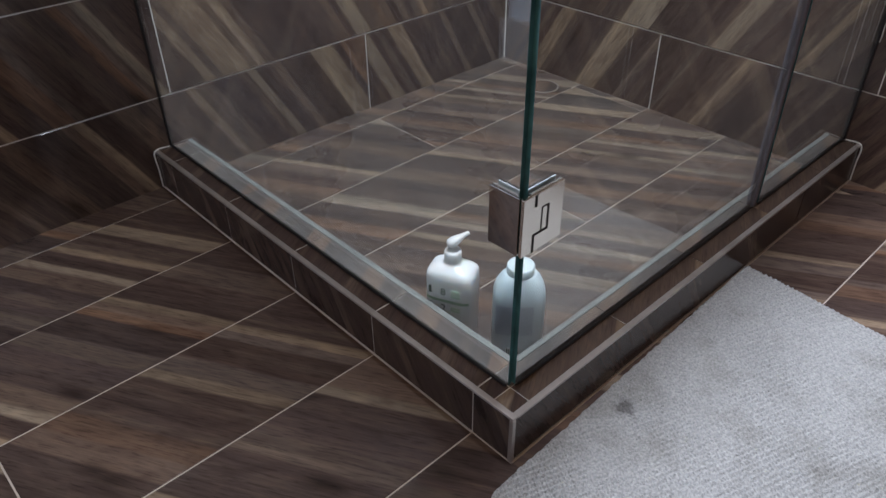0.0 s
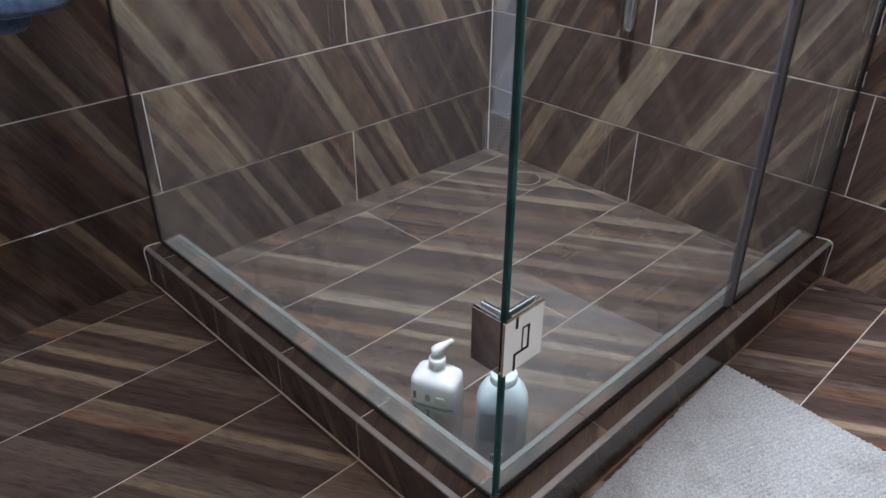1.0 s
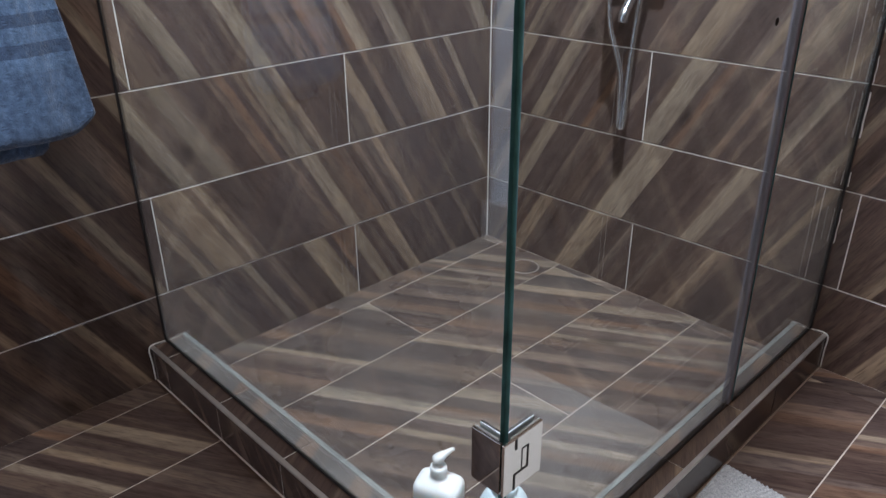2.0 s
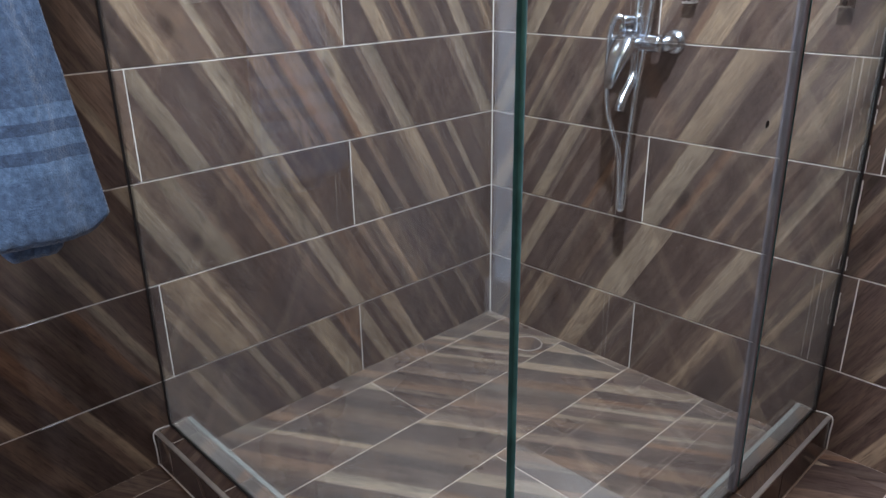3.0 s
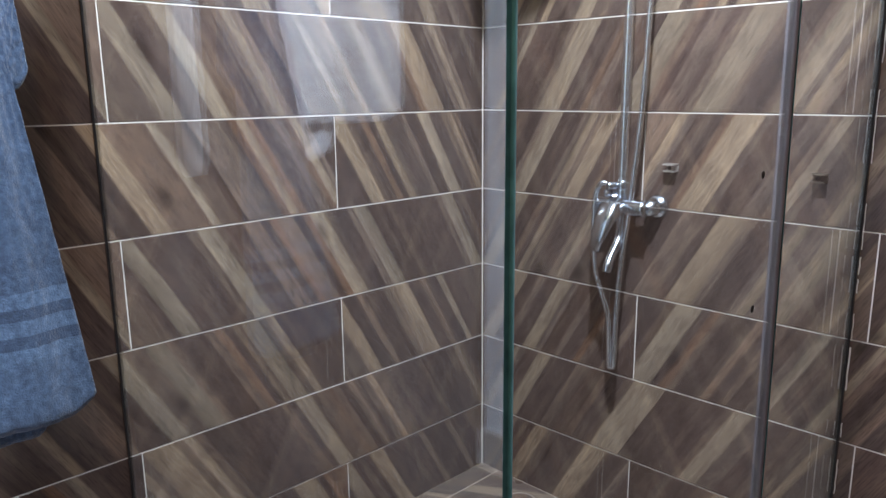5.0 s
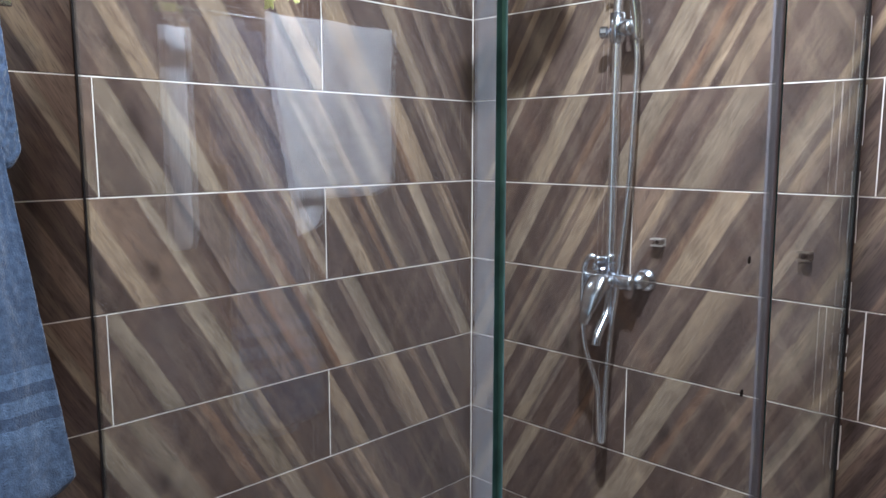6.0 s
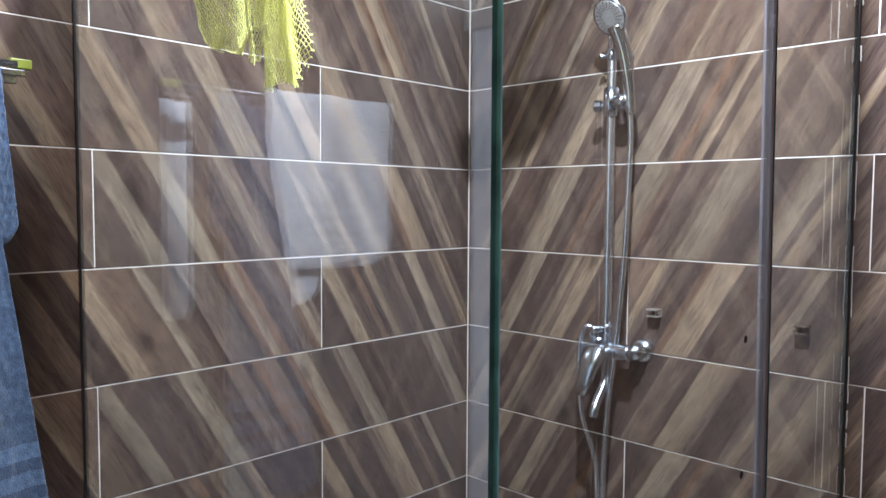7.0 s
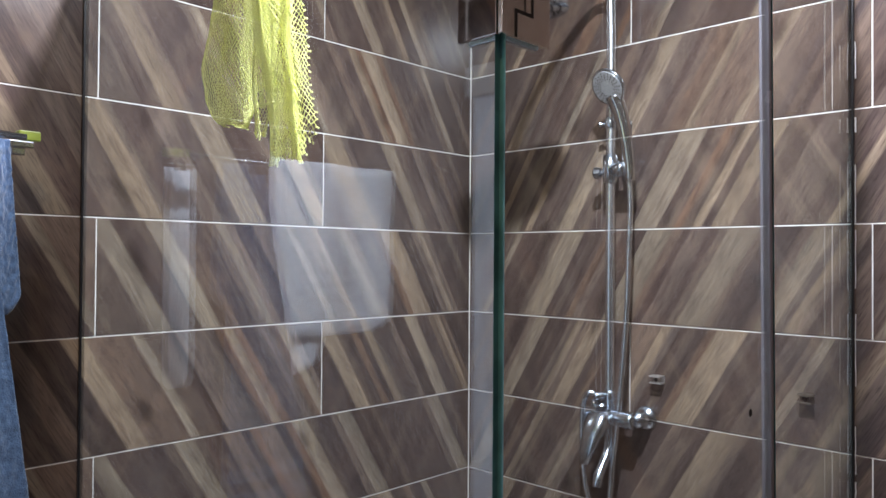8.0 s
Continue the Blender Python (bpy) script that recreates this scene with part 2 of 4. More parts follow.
CEIL_PAINT = simple("ceiling_paint", (0.82, 0.82, 0.80), 0.7, 0, 3, 0.04, 0.15, 200)
CHROME_MIRROR = simple("mirror_chrome", (0.47, 0.45, 0.44), 0.03, 1.0, 30, 0.05)
CHROME = simple("chrome", (0.60, 0.66, 0.74), 0.21, 1.0, 30, 0.06)
# lighter chrome: a brighter room's reflections are put into its colour
CHROME_BRIGHTENED = simple("brightened_chrome", (0.76, 0.80, 0.86), 0.25, 1.0, 6, 0.05)
CHROME_DARK = simple("dark_chrome", (0.55, 0.56, 0.58), 0.15, 1.0, 30, 0.08)
CHROME_DULL = simple("satin_chrome", (0.80, 0.75, 0.68), 0.24, 1.0, 40, 0.08)
# chrome of the darker clip; brown reflections are put into its colour
CHROME_SHADED = simple("shaded_chrome", (0.17, 0.14, 0.11), 0.4, 0.7, 40, 0.2)
TRIM = simple("trim_metal", (0.58, 0.54, 0.51), 0.38, 0.75, 25, 0.15, 0.2, 200)
BLACK_SEAL = simple("black_seal", (0.015, 0.015, 0.017), 0.4, 0, 30, 0.3)
GREY_SEAL = simple("grey_plastic_seal", (0.155, 0.147, 0.170), 0.25, 0, 12, 0.15)
LIMESCALE = simple("limescaled_trim", (0.22, 0.232, 0.22), 0.6, 0, 14, 0.3, 0.3, 90)
SILICONE = simple("white_silicone", (0.72, 0.71, 0.68), 0.5, 0, 60, 0.15, 0.3, 120)
GASKET = simple("clear_gasket", (0.62, 0.68, 0.72), 0.35, 0, 40, 0.1)
GLASS_EDGE = simple("glass_edge", (0.065, 0.190, 0.200), 0.10, 0, 18, 0.5)
WHITE_PLASTIC = simple("white_plastic", (0.90, 0.94, 0.97), 0.32, 0, 20, 0.04)
MILKY_PLASTIC = simple("milky_plastic", (0.66, 0.80, 0.86), 0.35, 0, 16, 0.07)
LABEL_LILAC = simple("label_lilac", (0.52, 0.61, 0.72), 0.5, 0, 30, 0.1)
INK = simple("ink", (0.05, 0.11, 0.08), 0.5, 0, 40, 0.2)
INK_GREEN = simple("ink_green", (0.42, 0.60, 0.45), 0.5, 0, 40, 0.2)
DARK = simple("dark_gap", (0.012, 0.010, 0.010), 0.7, 0, 30, 0.2)
LIME = simple("lime_plastic", (0.24, 0.29, 0.04), 0.35, 0, 30, 0.1)
NET = simple("yellow_nylon", (0.98, 0.98, 0.50), 0.36, 0, 60, 0.1)
nt_net = NET.node_tree
glow_through = nt_net.nodes.new("ShaderNodeBsdfTranslucent")
glow_through.inputs["Color"].default_value = (1.0, 1.0, 0.50, 1)
thin = nt_net.nodes.new("ShaderNodeMixShader")
thin.inputs["Fac"].default_value = 0.55
nt_net.links.new(nt_net.nodes["Principled BSDF"].outputs[0], thin.inputs[1])
nt_net.links.new(glow_through.outputs[0], thin.inputs[2])
nt_net.links.new(thin.outputs[0], nt_net.nodes["Material Output"].inputs["Surface"])
for plastic in (WHITE_PLASTIC, MILKY_PLASTIC):
    shell = plastic.node_tree.nodes["Principled BSDF"]
    shell.inputs["Subsurface Weight"].default_value = 0.55
    shell.inputs["Subsurface Radius"].default_value = (0.03, 0.035, 0.04)
    shell.inputs["Subsurface Scale"].default_value = 1.0
WHITE_TOWEL = simple("white_terry", (0.76, 0.85, 0.97), 0.95, 0, 25, 0.06, 0.2, 110)


def glass_material():
    m, nt, b = nodes_of("shower_glass")
    L = nt.links.new
    out = nt.nodes["Material Output"]
    nt.nodes.remove(b)
    # clear sheet: mirror gloss by angle over a faintly green see-through
    clear = nt.nodes.new("ShaderNodeBsdfTransparent")
    clear.inputs["Color"].default_value = (0.945, 0.975, 0.965, 1)
    gloss = nt.nodes.new("ShaderNodeBsdfGlossy")
    gloss.inputs["Roughness"].default_value = 0.0
    lw = nt.nodes.new("ShaderNodeLayerWeight"); lw.inputs["Blend"].default_value = 0.5
    p5 = nt.nodes.new("ShaderNodeMath"); p5.operation = "POWER"; p5.inputs[1].default_value = 5.0
    L(lw.outputs["Facing"], p5.inputs[0])
    sch = nt.nodes.new("ShaderNodeMath"); sch.operation = "MULTIPLY_ADD"
    sch.inputs[1].default_value, sch.inputs[2].default_value = 0.92, 0.080
    L(p5.outputs[0], sch.inputs[0])
    g = nt.nodes.new("ShaderNodeMixShader")
    L(sch.outputs[0], g.inputs["Fac"]); L(clear.outputs[0], g.inputs[1]); L(gloss.outputs[0], g.inputs[2])
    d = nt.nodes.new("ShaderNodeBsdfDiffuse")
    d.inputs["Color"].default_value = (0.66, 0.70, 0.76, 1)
    tc = nt.nodes.new("ShaderNodeTexCoord")
    mp = nt.nodes.new("ShaderNodeMapping"); mp.inputs["Scale"].default_value = (1.0, 1.0, 0.35)
    L(tc.outputs["Object"], mp.inputs["Vector"])
    n = nt.nodes.new("ShaderNodeTexNoise")
    n.inputs["Scale"].default_value, n.inputs["Detail"].default_value, n.inputs["Distortion"].default_value = 7, 6, 0.8
    L(mp.outputs["Vector"], n.inputs["Vector"])
    r = nt.nodes.new("ShaderNodeMapRange")
    r.inputs["From Min"].default_value, r.inputs["From Max"].default_value = 0.40, 0.78
    r.inputs["To Min"].default_value, r.inputs["To Max"].default_value = 0.012, 0.058
    L(n.outputs["Fac"], r.inputs["Value"])
    # dried drops
    v = nt.nodes.new("ShaderNodeTexVoronoi"); v.inputs["Scale"].default_value = 45
    L(tc.outputs["Object"], v.inputs["Vector"])
    vr = nt.nodes.new("ShaderNodeMapRange")
    vr.inputs["From Min"].default_value, vr.inputs["From Max"].default_value = 0.10, 0.04
    vr.inputs["To Min"].default_value, vr.inputs["To Max"].default_value = 0.0, 0.04
    L(v.outputs["Distance"], vr.inputs["Value"])
    ad = nt.nodes.new("ShaderNodeMath"); ad.operation = "ADD"
    # soap runs, plus a pale veil towards the sill that brightens the floor behind
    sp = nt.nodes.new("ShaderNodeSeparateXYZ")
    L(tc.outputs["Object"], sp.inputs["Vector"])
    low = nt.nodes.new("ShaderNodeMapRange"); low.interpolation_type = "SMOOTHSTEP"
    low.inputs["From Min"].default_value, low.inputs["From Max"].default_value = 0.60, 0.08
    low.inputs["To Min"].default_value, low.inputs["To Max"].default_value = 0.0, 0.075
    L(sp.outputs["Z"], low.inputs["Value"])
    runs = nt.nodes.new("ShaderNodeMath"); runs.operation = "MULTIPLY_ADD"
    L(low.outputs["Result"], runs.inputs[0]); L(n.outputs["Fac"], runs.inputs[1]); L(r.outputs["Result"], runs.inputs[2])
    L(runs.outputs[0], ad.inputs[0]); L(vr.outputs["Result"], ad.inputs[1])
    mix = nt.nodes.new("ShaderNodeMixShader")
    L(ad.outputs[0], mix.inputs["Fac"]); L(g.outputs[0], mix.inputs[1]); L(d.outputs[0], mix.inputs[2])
    L(mix.outputs[0], out.inputs["Surface"])
    return m


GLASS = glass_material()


def towel_blue(name, banded):
    m, nt, b = nodes_of(name)
    L = nt.links.new
    tc = nt.nodes.new("ShaderNodeTexCoord")
    n = nt.nodes.new("ShaderNodeTexNoise"); n.inputs["Scale"].default_value, n.inputs["Detail"].default_value = 95, 7
    L(tc.outputs["Object"], n.inputs["Vector"])
    r = ramp(nt, [(0.3, (0.034, 0.066, 0.132)), (0.55, (0.058, 0.108, 0.205)), (0.75, (0.092, 0.160, 0.285))])
    L(n.outputs["Fac"], r.inputs["Fac"])
    # flat woven bands near the hem; cloth below lightened, above darkened, for the light
    sep = nt.nodes.new("ShaderNodeSeparateXYZ"); L(tc.outputs["Object"], sep.inputs["Vector"])
    mr = nt.nodes.new("ShaderNodeMapRange")
    mr.inputs["From Min"].default_value, mr.inputs["From Max"].default_value = 0.0, 0.30
    L(sep.outputs["Z"], mr.inputs["Value"])
    band = ramp(nt, [(0.0, (1.22, 1.2, 1.18)), (0.385, (1.55, 1.5, 1.42)), (0.475, (0.74, 0.75, 0.78)), (0.545, (1.5, 1.45, 1.38)), (0.635, (0.74, 0.75, 0.78)), (0.70, (1.5, 1.45, 1.38)), (0.79, (0.86, 0.86, 0.87))], "CONSTANT")
    L(mr.outputs["Result"], band.inputs["Fac"])
    mul = nt.nodes.new("ShaderNodeMix"); mul.data_type = "RGBA"; mul.blend_type = "MULTIPLY"; mul.inputs["Factor"].default_value = 1.0
    # plain cloth takes the upper tone, with its shade put in
    mul.inputs["B"].default_value = (0.86, 0.86, 0.87, 1)
    L(r.outputs["Color"], mul.inputs["A"])
    if banded:
        L(band.outputs["Color"], mul.inputs["B"])
    L(mul.outputs["Result"], b.inputs["Base Color"])
    b.inputs["Roughness"].default_value = 0.95
    b.inputs["Sheen Weight"].default_value = 0.4
    n2 = nt.nodes.new("ShaderNodeTexNoise"); n2.inputs["Scale"].default_value, n2.inputs["Detail"].default_value = 330, 3
    L(tc.outputs["Object"], n2.inputs["Vector"])
    bp = nt.nodes.new("ShaderNodeBump"); bp.inputs["Strength"].default_value, bp.inputs["Distance"].default_value = 0.7, 0.004
    L(n2.outputs["Fac"], bp.inputs["Height"]); L(bp.outputs["Normal"], b.inputs["Normal"])
    return m


BLUE_TOWEL = towel_blue("blue_terry", True)
BLUE_PLAIN = towel_blue("blue_terry_plain", False)


def mat_material():
    m, nt, b = nodes_of("mat_chenille")
    L = nt.links.new
    tc = nt.nodes.new("ShaderNodeTexCoord")
    n = nt.nodes.new("ShaderNodeTexNoise"); n.inputs["Scale"].default_value, n.inputs["Detail"].default_value = 260, 3
    L(tc.outputs["Object"], n.inputs["Vector"])
    r = ramp(nt, [(0.3, (0.265, 0.275, 0.278)), (0.7, (0.460, 0.472, 0.470))])
    L(n.outputs["Fac"], r.inputs["Fac"])
    d = nt.nodes.new("ShaderNodeTexNoise"); d.inputs["Scale"].default_value, d.inputs["Detail"].default_value = 11.0, 8
    L(tc.outputs["Object"], d.inputs["Vector"])
    dr = ramp(nt, [(0.22, (0.40, 0.38, 0.36)), (0.33, (0.84, 0.83, 0.81)), (0.50, (1, 1, 1))])
    L(d.outputs["Fac"], dr.inputs["Fac"])
    mul = nt.nodes.new("ShaderNodeMix"); mul.data_type = "RGBA"; mul.blend_type = "MULTIPLY"; mul.inputs["Factor"].default_value = 1.0
    L(r.outputs["Color"], mul.inputs["A"]); L(dr.outputs["Color"], mul.inputs["B"])
    # a few small smears
    warp = nt.nodes.new("ShaderNodeTexNoise"); warp.inputs["Scale"].default_value, warp.inputs["Detail"].default_value = 70, 4
    L(tc.outputs["Object"], warp.inputs["Vector"])
    wv = nt.nodes.new("ShaderNodeVectorMath"); wv.operation = "SCALE"; wv.inputs["Scale"].default_value = 0.035
    L(warp.outputs["Color"], wv.inputs["Vector"])
    av = nt.nodes.new("ShaderNodeVectorMath"); av.operation = "ADD"
    L(tc.outputs["Object"], av.inputs[0]); L(wv.outputs["Vector"], av.inputs[1])
    vs = nt.nodes.new("ShaderNodeTexVoronoi"); vs.inputs["Scale"].default_value = 6.0
    L(av.outputs["Vector"], vs.inputs["Vector"])
    vr = ramp(nt, [(0.05, (0.42, 0.41, 0.41)), (0.10, (0.86, 0.86, 0.86)), (0.15, (1, 1, 1))])
    L(vs.outputs["Distance"], vr.inputs["Fac"])
    smear = nt.nodes.new("ShaderNodeMix"); smear.data_type = "RGBA"; smear.blend_type = "MULTIPLY"; smear.inputs["Factor"].default_value = 1.0
    L(mul.outputs["Result"], smear.inputs["A"]); L(vr.outputs["Color"], smear.inputs["B"])
    L(smear.outputs["Result"], b.inputs["Base Color"])
    b.inputs["Roughness"].default_value = 0.95
    return m


MAT = mat_material()


def lamp_material():
    m, nt, b = nodes_of("lamp_diffuser")
    b.inputs["Base Color"].default_value = (0.9, 0.9, 0.9, 1)
    b.inputs["Emission Color"].default_value = (1, 0.97, 0.93, 1)
    b.inputs["Emission Strength"].default_value = 12
    return m


LAMP = lamp_material()


def frosted_material():
    m, nt, b = nodes_of("frosted_daylit_pane")
    b.inputs["Base Color"].default_value = (0.75, 0.80, 0.85, 1)
    b.inputs["Roughness"].default_value = 0.5
    b.inputs["Emission Strength"].default_value = 0.8
    tc = nt.nodes.new("ShaderNodeTexCoord")
    mp = nt.nodes.new("ShaderNodeMapping"); mp.inputs["Scale"].default_value = (9.0, 1.0, 1.1)
    nt.links.new(tc.outputs["Object"], mp.inputs["Vector"])
    n = nt.nodes.new("ShaderNodeTexNoise"); n.inputs["Scale"].default_value, n.inputs["Detail"].default_value = 2.0, 5
    nt.links.new(mp.outputs["Vector"], n.inputs["Vector"])
    r = ramp(nt, [(0.32, (0.05, 0.08, 0.14)), (0.50, (0.27, 0.36, 0.54)), (0.68, (0.60, 0.76, 1.0))])
    nt.links.new(n.outputs["Fac"], r.inputs["Fac"])
    nt.links.new(r.outputs["Color"], b.inputs["Emission Color"])
    return m


FROSTED = frosted_material()

# ---------------------------------------------------------------- mesh helpers
def mesh_ob(name, bm, mats, parent=None, label="", smooth=False):
    me = bpy.data.meshes.new(name)
    bmesh.ops.recalc_face_normals(bm, faces=bm.faces)
    bm.to_mesh(me)
    bm.free()
    for mt in (mats if isinstance(mats, (list, tuple)) else [mats]):
        me.materials.append(mt)
    if smooth:
        for p in me.polygons:
            p.use_smooth = True
    ob = new(name, me)
    if parent is not None:
        ob.parent = parent
    if label:
        ob["label"] = label
    return ob


def part(name, bm, material, parent, label="", smooth=False):
    return mesh_ob(name, bm, material, parent, label, smooth)


def thing(name, label, category, group="", kind="", at=(0, 0, 0)):
    e = new(name)
    e.empty_display_size = 0.05
    e.location = at
    return tagged(e, label, category, group, kind)


def box(x0, x1, y0, y1, z0, z1, bevel=0.0, segs=2):
    bm = bmesh.new()
    bmesh.ops.create_cube(bm, size=1.0)
    for v in bm.verts:
        v.co = Vector(((x0 + x1) / 2 + v.co.x * (x1 - x0), (y0 + y1) / 2 + v.co.y * (y1 - y0), (z0 + z1) / 2 + v.co.z * (z1 - z0)))
    if bevel:
        bmesh.ops.bevel(bm, geom=list(bm.edges), offset=bevel, segments=segs, affect="EDGES", profile=0.5)
    return bm


def lathe(profile, axis_from, axis_to, segs=28):
    """A turned body: (radius, distance along the axis) pairs, closed at both ends."""
    bm = bmesh.new()
    a, b2 = Vector(axis_from), Vector(axis_to)
    d = (b2 - a).normalized()
    u = d.orthogonal().normalized()
    w = d.cross(u)
    rings = []
    for r, s in profile:
        rings.append([bm.verts.new(a + d * s + (u * math.cos(q) + w * math.sin(q)) * max(r, 1e-5)) for q in [2 * math.pi * i / segs for i in range(segs)]])
    for r0, r1 in zip(rings, rings[1:]):
        for i in range(segs):
            bm.faces.new((r0[i], r0[(i + 1) % segs], r1[(i + 1) % segs], r1[i]))
    bm.faces.new(list(reversed(rings[0])))
    bm.faces.new(rings[-1])
    return bm


def spline(points, steps=10):
    pts = [Vector(p) for p in points]
    pts = [pts[0] * 2 - pts[1]] + pts + [pts[-1] * 2 - pts[-2]]
    out = []
    for i in range(1, len(pts) - 2):
        p0, p1, p2, p3 = pts[i - 1:i + 3]
        for k in range(steps):
            t = k / steps
            out.append(0.5 * ((2 * p1) + (p2 - p0) * t + (2 * p0 - 5 * p1 + 4 * p2 - p3) * t * t + (3 * p1 - p0 - 3 * p2 + p3) * t ** 3))
    out.append(pts[-2])
    return out


def tube(points, radius, segs=14, taper=None):
    """A pipe along points; taper: end radius."""
    bm = bmesh.new()
    rings, last = [], None
    n = len(points)
    for i, p in enumerate(points):
        d = (points[min(i + 1, n - 1)] - points[max(i - 1, 0)]).normalized()
        if last is None:
            u = d.orthogonal().normalized()
        else:
            u = (last - d * last.dot(d)).normalized()
        last = u
        w = d.cross(u)
        r = radius if taper is None else radius + (taper - radius) * i / (n - 1)
        rings.append([bm.verts.new(p + (u * math.cos(q) + w * math.sin(q)) * r) for q in [2 * math.pi * k / segs for k in range(segs)]])
    for r0, r1 in zip(rings, rings[1:]):
        for k in range(segs):
            bm.faces.new((r0[k], r0[(k + 1) % segs], r1[(k + 1) % segs], r1[k]))
    bm.faces.new(list(reversed(rings[0])))
    bm.faces.new(rings[-1])
    return bm


def merge(*bms):
    out = bmesh.new()
    for b in bms:
        me = bpy.data.meshes.new("tmp")
        b.to_mesh(me)
        b.free()
        out.from_mesh(me)
        bpy.data.meshes.remove(me)
    return out


# ---------------------------------------------------------------- the room's shell
H = 0.2571       # tile width
GAP = 0.0031     # joint
Z1 = 0.229       # first course joint above the floor
EX, SY = 2.6, -2.45
KX, KY = 1.194, -1.274   # outer faces of the kerb
KZ = 0.1

wall_west = tagged(mesh_ob("wall_west", box(-0.15, -0.0016, SY - 0.15, 0.15, -0.1, CEIL), GROUT), "bathroom wall in glossy wood-look tiles with pale joints", "wall", kind="structure")
wall_north = tagged(mesh_ob("wall_north", box(-0.0016, EX + 0.15, 0.0016, 0.15, -0.1, CEIL), GROUT), "bathroom wall in glossy wood-look tiles with pale joints", "wall", kind="structure")
wall_south = tagged(mesh_ob("wall_south", box(-0.0016, EX + 0.15, SY - 0.15, SY - 0.0016, -0.1, CEIL), GROUT), "bathroom wall in glossy wood-look tiles with pale joints", "wall", kind="structure")
wall_east = tagged(mesh_ob("wall_east", box(EX + 0.0016, EX + 0.15, SY, 0.0016, -0.1, CEIL), GROUT), "bathroom wall in glossy wood-look tiles with pale joints", "wall", kind="structure")
floor = tagged(mesh_ob("floor", box(-0.0016, EX, SY, 0.0016, -0.1, -0.0016), GROUT_FLOOR), "floor of dark glossy wood-look tiles with thin joints", "floor", kind="structure")
ceiling = tagged(mesh_ob("ceiling", box(-0.15, EX + 0.15, SY - 0.15, 0.15, CEIL, CEIL + 0.1), CEIL_PAINT), "plain white bathroom ceiling", "ceiling", kind="structure")

_tiles = {}


def tile_mesh(l, w, mat):
    """A tile centred on its face: length along x, width along y, face at z = 0 with a small chamfer."""
    key = (round(l, 4), round(w, 4), mat.name)
    if key not in _tiles:
        a, b2, c = l / 2, w / 2, 0.0009
        vs = []
        for z, i in ((-0.008, 0), (-c, 0), (0, c)):
            vs += [(-a + i, -b2 + i, z), (a - i, -b2 + i, z), (a - i, b2 - i, z), (-a + i, b2 - i, z)]
        fs = [(8, 9, 10, 11)]
        for o in (0, 4):
            fs += [(o + k, o + (k + 1) % 4, o + 4 + (k + 1) % 4, o + 4 + k) for k in range(4)]
        me = bpy.data.meshes.new("tile")
        me.from_pydata(vs, [], fs)
        me.materials.append(mat)
        _tiles[key] = me
    return _tiles[key]


rng = random.Random(4)


def lay(parent, origin, ux, uy, a0, a1, b0, b1, mat, gap=GAP, name="tile"):
    """One tile that covers a0..a1 along ux and b0..b1 along uy, less half a joint all round."""
    ux, uy = Vector(ux), Vector(uy)
    n = ux.cross(uy)
    l, w = a1 - a0 - gap, b1 - b0 - gap
    if l < 0.012 or w < 0.012:
        return None
    if isinstance(mat, list):
        mat = rng.choice(mat)
        if l < 1.1 and rng.random() < 0.5:
            ux, uy = -ux, -uy
            a0, a1, b0, b1 = -a1, -a0, -b1, -b0
    ob = new(name, tile_mesh(l, w, mat))
    c = Vector(origin) + ux * (a0 + a1) / 2 + uy * (b0 + b1) / 2 + n * rng.uniform(-0.0004, 0.0003)
    m = Matrix((ux, uy, n)).transposed().to_4x4()
    m.translation = c
    ob.parent = parent
    ob.matrix_local = m
    return ob


def spans(lo, hi, joints):
    cuts = [lo] + sorted(j for j in joints if lo + 0.003 < j < hi - 0.003) + [hi]
    return list(zip(cuts, cuts[1:]))


courses = spans(-0.006, CEIL, [Z1 + H * k for k in range(12)])

# ---------------------------------------------------------------- kerb of the shower
kerb = thing("shower_kerb", "low shower kerb clad in dark wood-look tiles with metal edge trim", "shower kerb", kind="structure")
IY, IX = -1.176, 1.106   # inner faces
part("core", box(0.0, KX - 0.0016, KY + 0.0016, IY - 0.0016, -0.001, KZ - 0.0027), GROUT, kerb)
part("core", box(IX + 0.0016, KX - 0.0016, IY - 0.0016, 0.0, -0.001, KZ - 0.0027), GROUT, kerb)
TW = 0.010
kj = [0.079 + H * k for k in range(6)]
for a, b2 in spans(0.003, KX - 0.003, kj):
    lay(kerb, (0, KY, 0), (1, 0, 0), (0, 0, 1), a, b2, 0.001, KZ - 0.003, TILES_KERB_SHADED, 0.003)
for a, b2 in spans(0.003, KX - 0.05, kj):
    lay(kerb, (0, 0, KZ - 0.001), (1, 0, 0), (0, 1, 0), a, b2, KY + TW - 0.001, -1.226, TILES_KERB_SHADED, 0.003)
    lay(kerb, (0, 0, KZ - 0.001), (1, 0, 0), (0, 1, 0), a, b2, -1.226, IY - 0.004, TILES_SCALE, 0.0008)
    lay(kerb, (0, IY, 0), (-1, 0, 0), (0, 0, 1), -b2, -a, 0.001, KZ - 0.003, TILES_SCALE, 0.003)
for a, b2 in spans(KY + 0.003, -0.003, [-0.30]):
    lay(kerb, (KX, 0, 0), (0, 1, 0), (0, 0, 1), a, b2, 0.001, KZ - 0.003, TILES_KERB_SHADED, 0.003)
